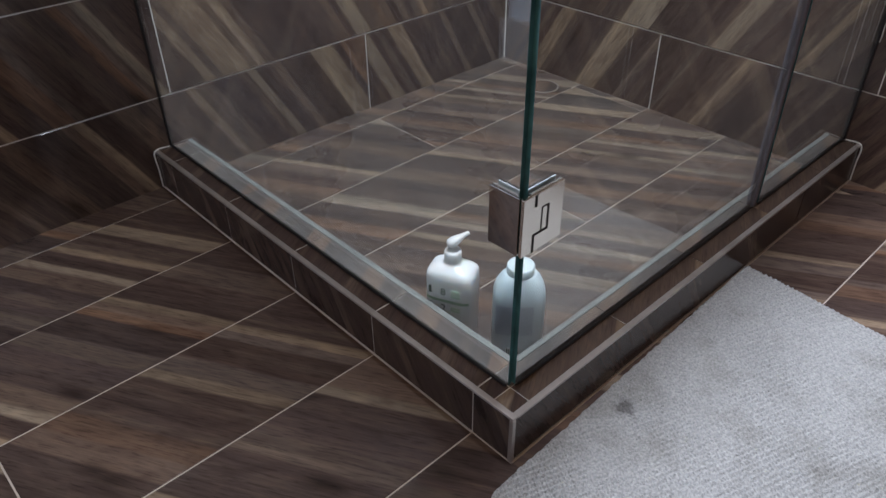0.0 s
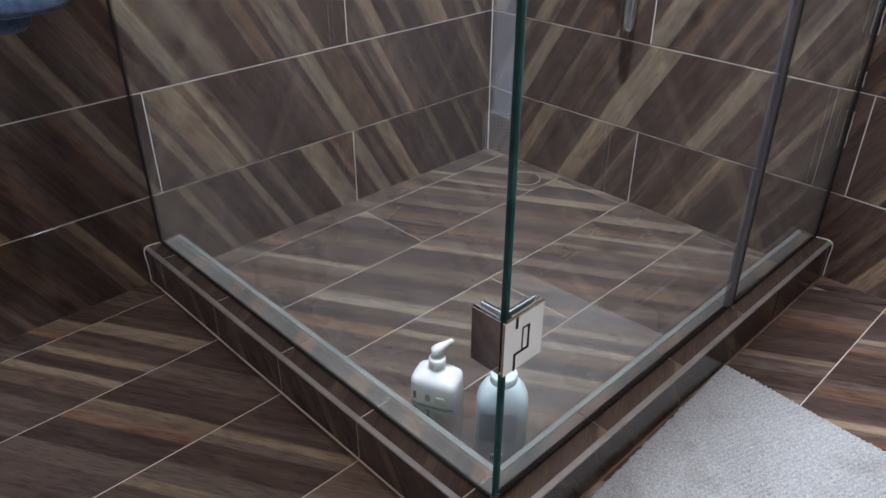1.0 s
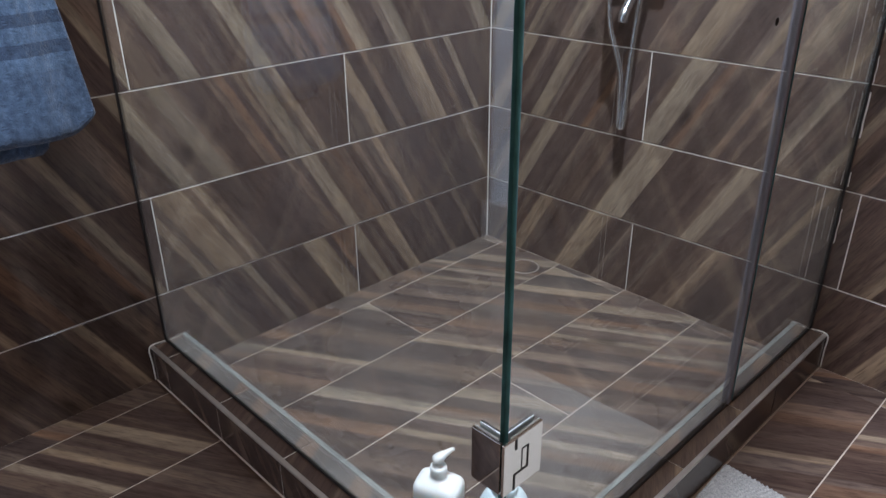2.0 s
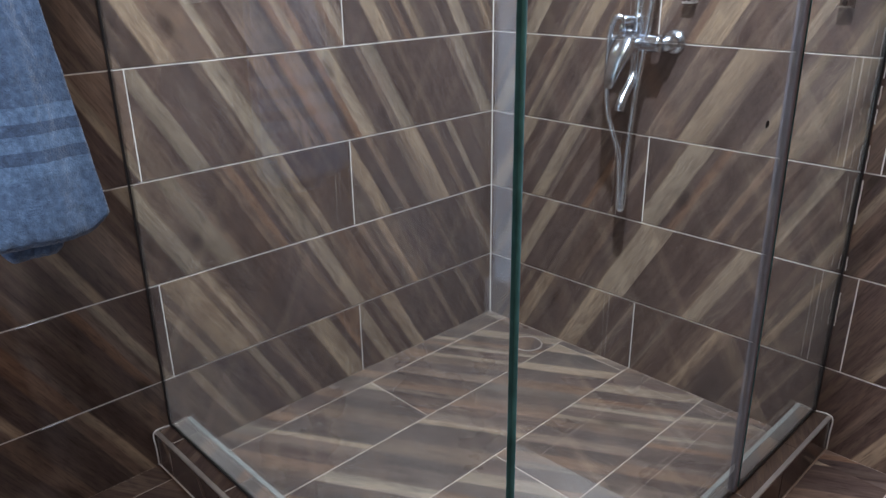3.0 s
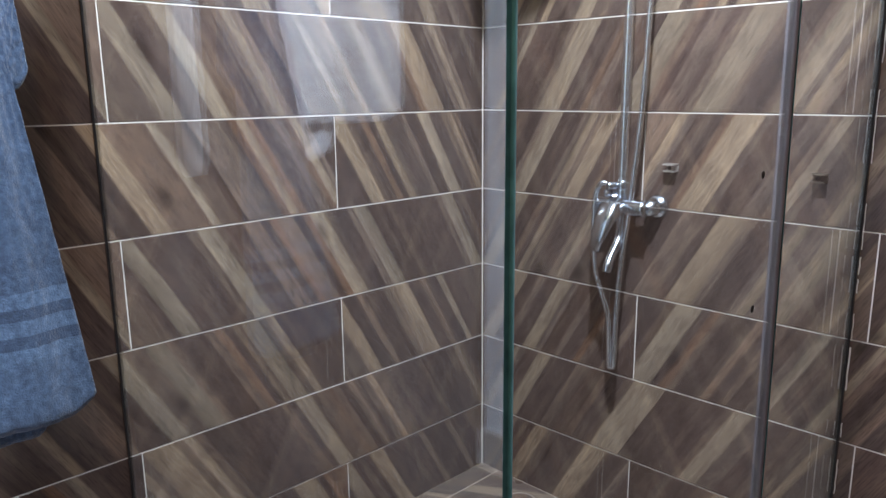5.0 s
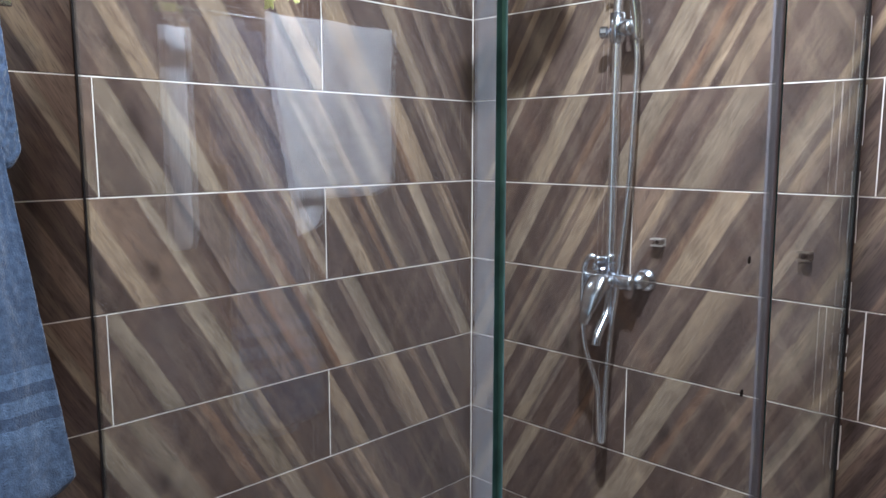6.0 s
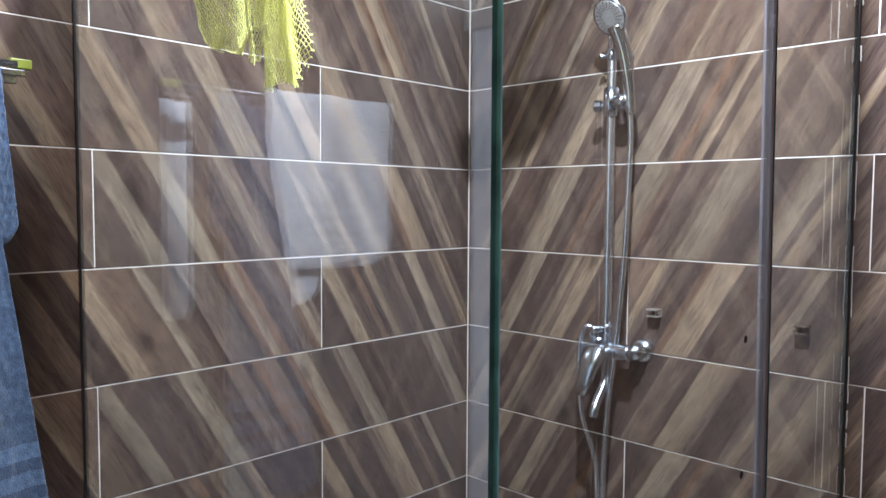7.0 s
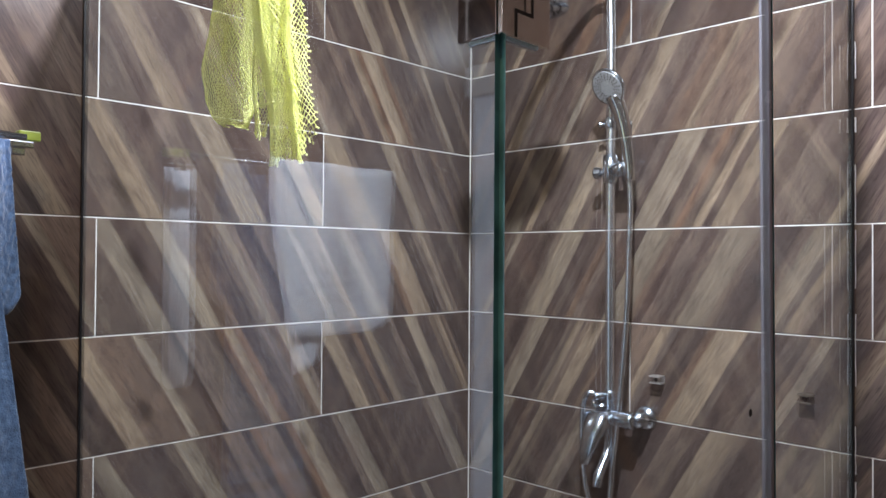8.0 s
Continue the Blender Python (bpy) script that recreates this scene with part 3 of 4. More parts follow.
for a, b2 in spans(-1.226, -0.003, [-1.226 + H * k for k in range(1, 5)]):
    lay(kerb, (0, 0, KZ - 0.001), (1, 0, 0), (0, 1, 0), 1.144, KX - TW + 0.001, a, b2, TILES_KERB_TOP_LIT, 0.0012)
    lay(kerb, (0, 0, KZ - 0.001), (1, 0, 0), (0, 1, 0), IX + 0.004, 1.144, a, b2, TILES_SCALE, 0.0008)
lay(kerb, (0, 0, KZ - 0.001), (1, 0, 0), (0, 1, 0), KX - 0.05, KX - TW + 0.001, KY + TW - 0.001, -1.226, TILES_FALLING, 0.002)
part("floor_joint", box(0.004, KX + 0.002, KY - 0.0012, KY + 0.001, -0.001, 0.0006), GROUT, kerb, "pale grout line along the floor")
part("floor_joint", box(KX - 0.001, KX + 0.003, KY + 0.001, -0.001, -0.001, 0.0006), GROUT_FLOOR, kerb)
# metal edge profiles
part("edge_trim", box(0.0, KX, KY - 0.001, KY + TW, KZ - 0.004, KZ + 0.001, 0.001), TRIM, kerb, "brushed metal edge trim")
part("edge_trim", box(KX - TW, KX + 0.001, KY + TW, 0.0, KZ - 0.004, KZ + 0.001, 0.001), TRIM, kerb, "brushed metal edge trim")
part("edge_trim", box(0.0, IX, IY - 0.011, IY + 0.001, KZ - 0.004, KZ + 0.0006, 0.001), LIMESCALE, kerb, "inner edge trim dulled by limescale")
part("edge_trim", box(IX - 0.001, IX + 0.010, IY + 0.001, 0.0, KZ - 0.004, KZ + 0.001, 0.001), LIMESCALE, kerb, "inner edge trim dulled by limescale")
part("corner_trim", box(KX - 0.007, KX + 0.0012, KY - 0.0012, KY + 0.006, 0.001, KZ - 0.004, 0.001), TRIM, kerb, "brushed metal corner trim")
part("silicone_joint", tube(spline([(0.003, KY - 0.003, 0.002), (0.004, KY - 0.003, 0.05), (0.004, KY - 0.002, KZ), (0.004, -1.235, KZ + 0.002)], 6), 0.0019, 8), SILICONE, kerb, "uneven white silicone joint")
part("silicone_joint", tube(spline([(KX + 0.003, -0.003, 0.002), (KX + 0.003, -0.004, 0.05), (KX + 0.001, -0.004, KZ), (1.155, -0.004, KZ + 0.002)], 6), 0.0019, 8), SILICONE, kerb, "uneven white silicone joint")

# ---------------------------------------------------------------- glass enclosure
GT = 2.08        # top of the glass
GZ = KZ + 0.0015


def pane(x0, x1, y0, y1, z0, z1, ends):
    """A glass slab; ends: outward directions of its free, polished edges."""
    bm = box(x0, x1, y0, y1, z0, z1)
    bm.normal_update()
    for f in bm.faces:
        f.material_index = 1 if any(f.normal.dot(Vector(e)) > 0.9 for e in ends) else 0
    return bm


fixed_left = thing("glass_panel", "clear fixed shower glass panel with green edges and soap film", "glass panel")
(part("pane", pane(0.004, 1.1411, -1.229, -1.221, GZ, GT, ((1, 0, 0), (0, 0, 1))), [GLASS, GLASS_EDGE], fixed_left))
part("wall_seal", box(0.0005, 0.0065, -1.234, -1.2295, GZ, GT, 0.0008), BLACK_SEAL, fixed_left, "black wall seal")
part("sill_seal", box(0.004, 1.140, -1.2335, -1.2295, KZ + 0.0003, KZ + 0.006, 0.0008), BLACK_SEAL, fixed_left, "dark bottom seal")

door = thing("shower_door", "frameless clear glass shower door with grey closing seal", "shower door")
leaf = pane(1.1412, 1.1492, -1.2212, -0.470, GZ + 0.004, GT, ((0, -1, 0), (0, 0, 1)))
for v in leaf.verts:   # the door sags a little out of plumb
    if v.co.y > -0.6:
        v.co.y += 0.009 - 0.021 * v.co.z
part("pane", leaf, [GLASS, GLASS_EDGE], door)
closing = merge(box(1.1355, 1.1530, -0.472, -0.459, GZ + 0.003, GT, 0.002), box(1.141, 1.147, -0.460, -0.444, GZ + 0.003, GT, 0.0015))
for v in closing.verts:
    v.co.y += 0.008 - 0.021 * v.co.z
part("closing_seal", closing, GREY_SEAL, door, "grey translucent magnetic seal")
part("drip_seal", box(1.1400, 1.1503, -1.215, -0.472, KZ + 0.0008, GZ + 0.004, 0.001), BLACK_SEAL, door, "dark drip seal")
for hz in (1.176, 0.942):
    part("handle_hole", lathe([(0.0045, 0), (0.0066, 0.0001), (0.0066, 0.00056), (0.0045, 0.0006)], (1.1493, -0.572, hz), (1.2, -0.572, hz), 20), DARK, door, "empty drilled handle hole")

fixed_right = thing("glass_panel", "narrow clear fixed shower glass panel against the tiled wall", "glass panel")
side = pane(1.1412, 1.1492, -0.441, -0.004, GZ, GT, ((0, -1, 0), (0, 0, 1)))
for v in side.verts:   # cut to the sagging door
    if v.co.y < -0.3:
        v.co.y += 0.006 - 0.021 * v.co.z
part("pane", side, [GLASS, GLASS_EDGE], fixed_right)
part("wall_seal", box(1.1497, 1.1545, -0.0075, -0.0006, GZ, GT, 0.0008), BLACK_SEAL, fixed_right, "black wall seal")
part("sill_seal", box(1.1497, 1.1525, -0.441, -0.008, KZ + 0.0003, KZ + 0.005, 0.0006), BLACK_SEAL, fixed_right, "dark bottom seal")
srng = random.Random(9)
zz = 0.35
while zz < 1.9:
    ln = srng.uniform(0.03, 0.16)
    w = srng.uniform(0.001, 0.0022)
    pts = [Vector((1.157 + srng.uniform(-0.0008, 0.0008), -0.0022, zz + ln * k / 6)) for k in range(7)]
    part("silicone_remnant", tube(pts, w, 6), SILICONE, fixed_right, "torn white silicone remnant")
    zz += ln + srng.uniform(0.01, 0.09)

hx, hy = 1.144, -1.225
HH = 0.092


def hb(x0, x1, y0, y1, z0, z1, bv=0.0008):
    return box(x0 - hx, x1 - hx, y0 - hy, y1 - hy, z0, z1, bv)


hinge = part("hinge", hb(1.094, 1.1485, -1.2365, -1.2312, 0, HH), CHROME_MIRROR, door, "mirror chrome glass-to-glass hinge")
hinge.location = (hx, hy, 0.363)
part("door_plate", hb(1.1512, 1.1565, -1.2365, -1.153, 0, HH), CHROME_DULL, hinge, "satin chrome plate")
part("inner_plate", hb(1.094, 1.134, -1.2190, -1.2140, 0, HH), CHROME, hinge)
part("inner_plate", hb(1.134, 1.1392, -1.2140, -1.153, 0, HH), CHROME, hinge)
part("gasket", merge(hb(1.096, 1.1398, -1.2312, -1.2292, 0.001, HH + 0.001), hb(1.096, 1.134, -1.2208, -1.2190, 0.001, HH + 0.001)), GASKET, hinge, "pale clear gasket")
part("gasket", merge(hb(1.1494, 1.1512, -1.217, -1.154, 0.001, HH + 0.001), hb(1.1392, 1.141, -1.213, -1.154, 0.001, HH + 0.001)), GASKET, hinge, "pale clear gasket")
part("pivot_gap", merge(hb(1.1566, 1.1571, -1.2140, -1.2095, 0.073, HH, 0), hb(1.1566, 1.1571, -1.1990, -1.1972, 0.030, 0.068, 0), hb(1.1566, 1.1571, -1.1870, -1.1835, 0.030, 0.068, 0), hb(1.1566, 1.1571, -1.1972, -1.1870, 0.066, 0.068, 0), hb(1.1566, 1.1571, -1.2155, -1.1835, 0.0265, 0.030, 0), hb(1.1566, 1.1571, -1.2155, -1.2115, 0.0, 0.0265, 0)), DARK, hinge, "dark stepped pivot gap")
copy_thing(hinge, pose(hx, hy, 1.664))

# ---------------------------------------------------------------- shower column
BX, BY = 0.572, -0.066
MZ = 1.005
column = thing("shower_column", "chrome shower column with lever mixer and riser pipe", "shower column")
part("riser_pipe", tube(spline([(BX, BY, 1.03), (BX, BY, 1.5), (BX, BY, 2.10), (BX, BY - 0.03, 2.185), (BX - 0.005, BY - 0.12, 2.21), (BX - 0.008, -0.36, 2.165), (BX - 0.01, -0.42, 2.10), (BX - 0.01, -0.425, 2.055)], 12), 0.0126, 18), CHROME_BRIGHTENED, column, smooth=True)
part("rain_head", lathe([(0.012, 0.0), (0.016, 0.012), (0.05, 0.02), (0.098, 0.026), (0.1, 0.030), (0.098, 0.034)], (BX - 0.01, -0.425, 2.06), (BX - 0.01, -0.425, 1.0), 40), CHROME, column, smooth=True)
noz = bmesh.new()
for ring, cnt in ((0.02, 8), (0.04, 16), (0.06, 22), (0.08, 30)):
    for k in range(cnt):
        q = 2 * math.pi * k / cnt
        bmesh.ops.create_cone(noz, cap_ends=True, segments=6, radius1=0.0022, radius2=0.003, depth=0.003, matrix=Matrix.Translation((BX - 0.01 + ring * math.cos(q), -0.425 + ring * math.sin(q), 2.0255)))
part("nozzles", noz, DARK, column, "dark rubber nozzles")
body_pts = [Vector((BX - 0.075 + 0.15 * k / 20, BY, MZ)) for k in range(21)]
part("mixer_body", merge(tube(body_pts, 0.0235, 24), lathe([(0.019, 0), (0.024, 0.004), (0.024, 0.034), (0.020, 0.040)], (BX, BY, MZ), (BX, BY - 1, MZ - 0.1), 26), lathe([(0.014, 0), (0.015, 0.05), (0.012, 0.054)], (BX, BY, MZ), (BX, BY, MZ + 1), 20)), CHROME, column, smooth=True)
for sx in (-0.073, 0.073):
    part("wall_flange", lathe([(0.033, 0.0), (0.033, 0.004), (0.027, 0.012), (0.018, 0.014), (0.018, 0.020), (0.024, 0.021), (0.024, 0.034), (0.020, 0.038), (0.020, 0.055)], (BX + sx, -0.0005, MZ), (BX + sx, -1, MZ), 28), CHROME, column, smooth=True)
lev = bmesh.new()
prof = [((BX, -0.090, 1.010), 0.026, 0.027), ((BX - 0.004, -0.115, 1.002), 0.030, 0.025), ((BX - 0.010, -0.140, 0.965), 0.026, 0.015), ((BX - 0.014, -0.155, 0.930), 0.020, 0.008), ((BX - 0.018, -0.163, 0.893), 0.013, 0.005)]
rings = []
for i, (c, hw, ht) in enumerate(prof):
    c = Vector(c)
    d = (Vector(prof[min(i + 1, 4)][0]) - Vector(prof[max(i - 1, 0)][0])).normalized()
    u = Vector((1, 0, 0))
    w = d.cross(u).normalized()
    rings.append([lev.verts.new(c + u * hw * math.copysign(abs(math.cos(q)) ** 0.6, math.cos(q)) + w * ht * math.copysign(abs(math.sin(q)) ** 0.6, math.sin(q))) for q in [2 * math.pi * k / 16 for k in range(16)]])
for r0, r1 in zip(rings, rings[1:]):
    for k in range(16):
        lev.faces.new((r0[k], r0[(k + 1) % 16], r1[(k + 1) % 16], r1[k]))
lev.faces.new(rings[0]); lev.faces.new(rings[-1])
part("lever", lev, CHROME, column, "flat chrome lever", smooth=True)
part("spout", tube(spline([(BX, BY, 0.985), (BX, BY - 0.002, 0.935), (BX + 0.001, BY - 0.016, 0.905), (BX + 0.002, BY - 0.048, 0.870), (BX + 0.003, BY - 0.062, 0.850), (BX + 0.003, BY - 0.066, 0.832)], 8), 0.0125, 18), CHROME, column, smooth=True)
part("diverter", merge(lathe([(0.016, 0), (0.017, 0.004), (0.017, 0.022), (0.013, 0.026)], (BX, BY, 1.052), (BX, BY, 3), 22), lathe([(0.008, 0), (0.011, 0.016), (0.012, 0.030), (0.009, 0.034)], (BX - 0.004, BY - 0.012, 1.064), (BX - 0.35, BY - 0.5, 1.05), 16), lathe([(0.006, 0), (0.006, 0.02), (0.011, 0.022), (0.011, 0.034), (0.007, 0.037)], (BX - 0.012, BY - 0.004, 1.045), (BX - 0.6, BY - 0.6, 0.95), 14)), CHROME, column, smooth=True)
slider = part("slider", merge(lathe([(0.0135, 0), (0.0205, 0.003), (0.0205, 0.076), (0.0135, 0.080)], (BX, BY, 1.638), (BX, BY, 3), 24), lathe([(0.012, 0), (0.013, 0.02), (0.019, 0.026), (0.022, 0.054), (0.017, 0.062)], (BX, BY - 0.006, 1.672), (BX + 0.9, BY - 0.25, 1.672), 20)), CHROME, column, smooth=True)
part("knob", lathe([(0.008, 0), (0.008, 0.012), (0.016, 0.014), (0.017, 0.030), (0.012, 0.034)], (BX - 0.012, BY - 0.004, 1.668), (BX - 0.9, BY - 0.25, 1.664), 10), CHROME, slider)
part("wall_mount", merge(lathe([(0.024, 0), (0.024, 0.004), (0.018, 0.010), (0.0095, 0.013), (0.0095, 0.066)], (BX + 0.006, -0.0005, 1.802), (BX + 0.006, -1, 1.802), 24), lathe([(0.0125, 0), (0.0155, 0.003), (0.0155, 0.027), (0.0125, 0.03)], (BX, BY, 1.787), (BX, BY, 3), 22), lathe([(0.005, 0), (0.005, 0.014), (0.009, 0.016), (0.009, 0.022)], (BX - 0.012, BY, 1.802), (BX - 1, BY, 1.802), 14)), CHROME, column, smooth=True)

hand = thing("hand_shower", "chrome hand shower with dotted spray face and metal hose", "hand shower")
hc = Vector((0.603, -0.128, 1.886))
hn = Vector((-0.14, -0.84, -0.52)).normalized()
part("handle", tube(spline([(0.640, -0.080, 1.640), (0.638, -0.084, 1.70), (0.632, -0.091, 1.76), (0.622, -0.100, 1.82), (0.610, -0.112, 1.865)], 8), 0.0135, 18, 0.0215), CHROME_DARK, hand, smooth=True)
part("head", lathe([(0.012, -0.028), (0.030, -0.022), (0.046, -0.010), (0.0515, 0.0), (0.0505, 0.004), (0.046, 0.0055)], hc, hc + hn, 36), CHROME, hand, smooth=True)
part("spray_face", lathe([(0.045, 0.0058), (0.044, 0.0070), (0.034, 0.0074), (0.001, 0.0078)], hc, hc + hn, 32), simple("spray_face_grey", (0.50, 0.52, 0.54), 0.3, 0.5, 40, 0.1), hand, "grey spray face")
dots = bmesh.new()
hu = hn.orthogonal().normalized()
hw2 = hn.cross(hu)
for k in range(22):
    q = 2 * math.pi * k / 22
    for r in ((0.022, 0.029, 0.036) if k % 2 else (0.0255, 0.033, 0.0405)):
        o = hc + hn * 0.0078 + (hu * math.cos(q) + hw2 * math.sin(q)) * r
        bmesh.ops.create_cone(dots, cap_ends=True, segments=6, radius1=0.0021, radius2=0.0016, depth=0.0018, matrix=Matrix.Translation(o) @ hn.to_track_quat("Z", "Y").to_matrix().to_4x4())
part("nozzles", dots, DARK, hand, "dark rubber nozzles")
hose = spline([(0.553, -0.088, 1.062), (0.531, -0.1, 1.070), (0.514, -0.1, 1.05), (0.508, -0.1, 1.01), (0.508, -0.1, 0.92), (0.519, -0.1, 0.82), (0.540, -0.096, 0.755), (0.556, -0.09, 0.70), (0.560, -0.085, 0.62), (0.560, -0.08, 0.553), (0.567, -0.078, 0.540), (0.573, -0.076, 0.56),
               (0.575, -0.075, 0.70), (0.585, -0.075, 0.859), (0.601, -0.075, 0.984), (0.616, -0.075, 1.138), (0.628, -0.075, 1.29), (0.634, -0.075, 1.44), (0.638, -0.075, 1.58), (0.634, -0.077, 1.655)], 34)
part("hose", tube(hose, 0.0075, 12), CHROME_BRIGHTENED, hand, "ribbed metal hose", smooth=True)

# shelf clips left on the wall
for cx in (0.684, 1.056):
    clip = thing("shelf_clip", "empty chrome glass-shelf clip screwed to the tiles", "shelf clip", "shelf clips")
    # pale and dark metal stand for how the two chrome clips catch light
    part("jaw", merge(box(cx - 0.016, cx + 0.016, -0.030, -0.0005, 1.121, 1.1245, 0.0006), box(cx - 0.016, cx + 0.016, -0.026, -0.0005, 1.103, 1.107, 0.0006), box(cx - 0.016, cx + 0.016, -0.004, -0.0005, 1.107, 1.121, 0.0004), box(cx - 0.005, cx + 0.005, -0.018, -0.004, 1.107, 1.121, 0.001)), TRIM if cx < 0.9 else CHROME_SHADED, clip)
    part("screw", lathe([(0.005, 0), (0.006, 0.002), (0.004, 0.004)], (cx, -0.0185, 1.114), (cx, -1, 1.114), 12), DARK, clip, "dark screw")

# floor drain
drain = thing("floor_drain", "round metal shower drain set in the tiles", "drain")
part("rim", lathe([(0.052, 0), (0.052, 0.0012), (0.0495, 0.0018), (0.0475, 0.0012)], (0.265, -0.105, 0.00056), (0.265, -0.105, 1), 36), TRIM, drain, "thin metal rim")
part("cover", lathe([(0.0465, 0.0), (0.0465, 0.0016), (0.0455, 0.0021), (0.001, 0.0022)], (0.265, -0.105, 0.00056), (0.265, -0.105, 1), 36), TILES_FLOOR[0], drain, "tile-faced drain cover")

# ---------------------------------------------------------------- bottles on the shower floor
def superoval(a, b2, z, p, n=36):
    pts = []
    for k in range(n):
        q = 2 * math.pi * k / n
        c, s_ = math.cos(q), math.sin(q)
        pts.append(Vector((a * math.copysign(abs(c) ** p, c), b2 * math.copysign(abs(s_) ** p, s_), z)))
    return pts


def loft(sections):
    bm = bmesh.new()
    rr = [[bm.verts.new(v) for v in s_] for s_ in sections]
    n = len(rr[0])
    for r0, r1 in zip(rr, rr[1:]):
        for k in range(n):
            bm.faces.new((r0[k], r0[(k + 1) % n], r1[(k + 1) % n], r1[k]))
    bm.faces.new(list(reversed(rr[0])))
    bm.faces.new(rr[-1])
    return bm


def plate(x0, x1, z0, z1, y, th=0.0006):
    return box(x0, x1, y - th, y + th, z0, z1)


def wrap(a, b2, p, z0, z1, q0, q1, off=0.0004, n=14):
    """A label strip that lies on an oval bottle between two angles."""
    bm = bmesh.new()
    rows = []
    for z in (z0, z1):
        row = []
        for k in range(n + 1):
            q = radians(q0 + (q1 - q0) * k / n)
            c, s_ = math.cos(q), math.sin(q)
            row.append(bm.verts.new(((a + off) * math.copysign(abs(c) ** p, c), (b2 + off) * math.copysign(abs(s_) ** p, s_), z)))
        rows.append(row)
    for k in range(n):
        bm.faces.new((rows[0][k], rows[0][k + 1], rows[1][k + 1], rows[1][k]))
    bmesh.ops.solidify(bm, geom=list(bm.faces), thickness=0.0002)
    return bm


pump = thing("pump_bottle", "white plastic pump bottle with green bands and figures printed on it", "bottle", at=(0.911, -1.128, 0.00056))
pump.rotation_euler = (0, 0, radians(24))
part("body", loft([superoval(a, b2, z, p) for a, b2, z, p in ((0.040, 0.028, 0, 0.42), (0.044, 0.032, 0.004, 0.42), (0.0445, 0.0325, 0.146, 0.42), (0.0440, 0.0320, 0.153, 0.42), (0.0420, 0.0302, 0.1585, 0.44), (0.0385, 0.0275, 0.1620, 0.5), (0.0300, 0.0225, 0.1665, 0.65), (0.0200, 0.0180, 0.1705, 0.9), (0.0155, 0.0155, 0.1730, 1), (0.0148, 0.0148, 0.178, 1))]), WHITE_PLASTIC, pump, smooth=True)
part("collar", lathe([(0.0150, 0), (0.0156, 0.001), (0.0156, 0.0195), (0.0146, 0.0215), (0.0100, 0.0222), (0.0096, 0.0190), (0.0070, 0.0190), (0.0070, 0.0300)], (0, 0, 0.175), (0, 0, 1), 32), WHITE_PLASTIC, pump, smooth=True)
secs = []
for sx, zc, hw, hh in ((-0.0105, 0.2075, 0.0040, 0.0035), (-0.0085, 0.2080, 0.0088, 0.0062), (0.0, 0.2092, 0.0102, 0.0082), (0.008, 0.2112, 0.0086, 0.0075), (0.017, 0.2145, 0.0056, 0.0052), (0.026, 0.2175, 0.0040, 0.0036), (0.031, 0.2180, 0.0034, 0.0036), (0.0325, 0.2160, 0.0030, 0.0030)):
    secs.append([Vector((sx, hw * math.copysign(abs(math.cos(q)) ** 0.7, math.cos(q)), zc + hh * math.copysign(abs(math.sin(q)) ** 0.7, math.sin(q)))) for q in [2 * math.pi * k / 16 for k in range(16)]])
turn = pose(0, 0, 0.2125, 0, 0, 40) @ pose(0, 0, 0, 0, -9, 0) @ pose(0, 0, -0.2080)
part("pump_head", loft([[turn @ v for v in sec] for sec in secs]), WHITE_PLASTIC, pump, smooth=True)
part("label_line", wrap(0.0445, 0.0325, 0.42, 0.101, 0.107, 215, 325, 0.0005), INK_GREEN, pump, "pale green printed band")


def seg_digit(ch, x, z, w, h, y):
    """A printed figure as flat text."""
    cu = bpy.data.curves.new("figure", "FONT")
    cu.body, cu.size, cu.extrude, cu.align_x = ch, h, 0.0002, "CENTER"
    tmp = new("tmp", cu)
    dg = bpy.context.evaluated_depsgraph_get()
    me = bpy.data.meshes.new_from_object(tmp.evaluated_get(dg))
    bpy.data.objects.remove(tmp)
    me.materials.clear()
    me.materials.append(INK)
    ob = new("figure", me)
    ob.parent = pump
    ob.matrix_local = pose(x, y, z, 90, 0, 0)
    return ob


bpy.context.view_layer.update()
seg_digit("8", -0.006, 0.117, 0.01, 0.022, -0.0332)
seg_digit("2", -0.006, 0.080, 0.01, 0.022, -0.0332)
for zz2 in (0.117, 0.080):
    part("print_bar", plate(-0.034, -0.029, zz2, zz2 + 0.016, -0.0326), INK, pump)
for zz2 in (0.128, 0.122, 0.116, 0.090, 0.084, 0.056, 0.050):
    part("print_bar", plate(0.009, 0.026, zz2, zz2 + 0.0025, -0.0328), INK_GREEN, pump)

flask = thing("shower_bottle", "milky pale blue plastic bottle with a lilac label", "bottle", at=(1.034, -1.086, 0.00056))
flask.rotation_euler = (0, 0, radians(45))
part("body", loft([superoval(0.042, 0.026, 0, 0.6), superoval(0.0455, 0.030, 0.005, 0.6), superoval(0.046, 0.0305, 0.146, 0.6), superoval(0.0448, 0.030, 0.158, 0.62), superoval(0.0405, 0.0285, 0.172, 0.68), superoval(0.0345, 0.026, 0.184, 0.78), superoval(0.0285, 0.0235, 0.1915, 0.88), superoval(0.025, 0.022, 0.194, 0.9)]), MILKY_PLASTIC, flask, smooth=True)
part("cap", lathe([(0.0225, 0), (0.0238, 0.0004), (0.0240, 0.0010), (0.0238, 0.0150), (0.0234, 0.0162), (0.0224, 0.0168), (0.0200, 0.0170)], (0, 0, 0.193), (0, 0, 1), 30), MILKY_PLASTIC, flask, "milky flip cap", smooth=True)
part("label_print", wrap(0.046, 0.0305, 0.6, 0.075, 0.140, 215, 290), LABEL_LILAC, flask, "faded lilac label")
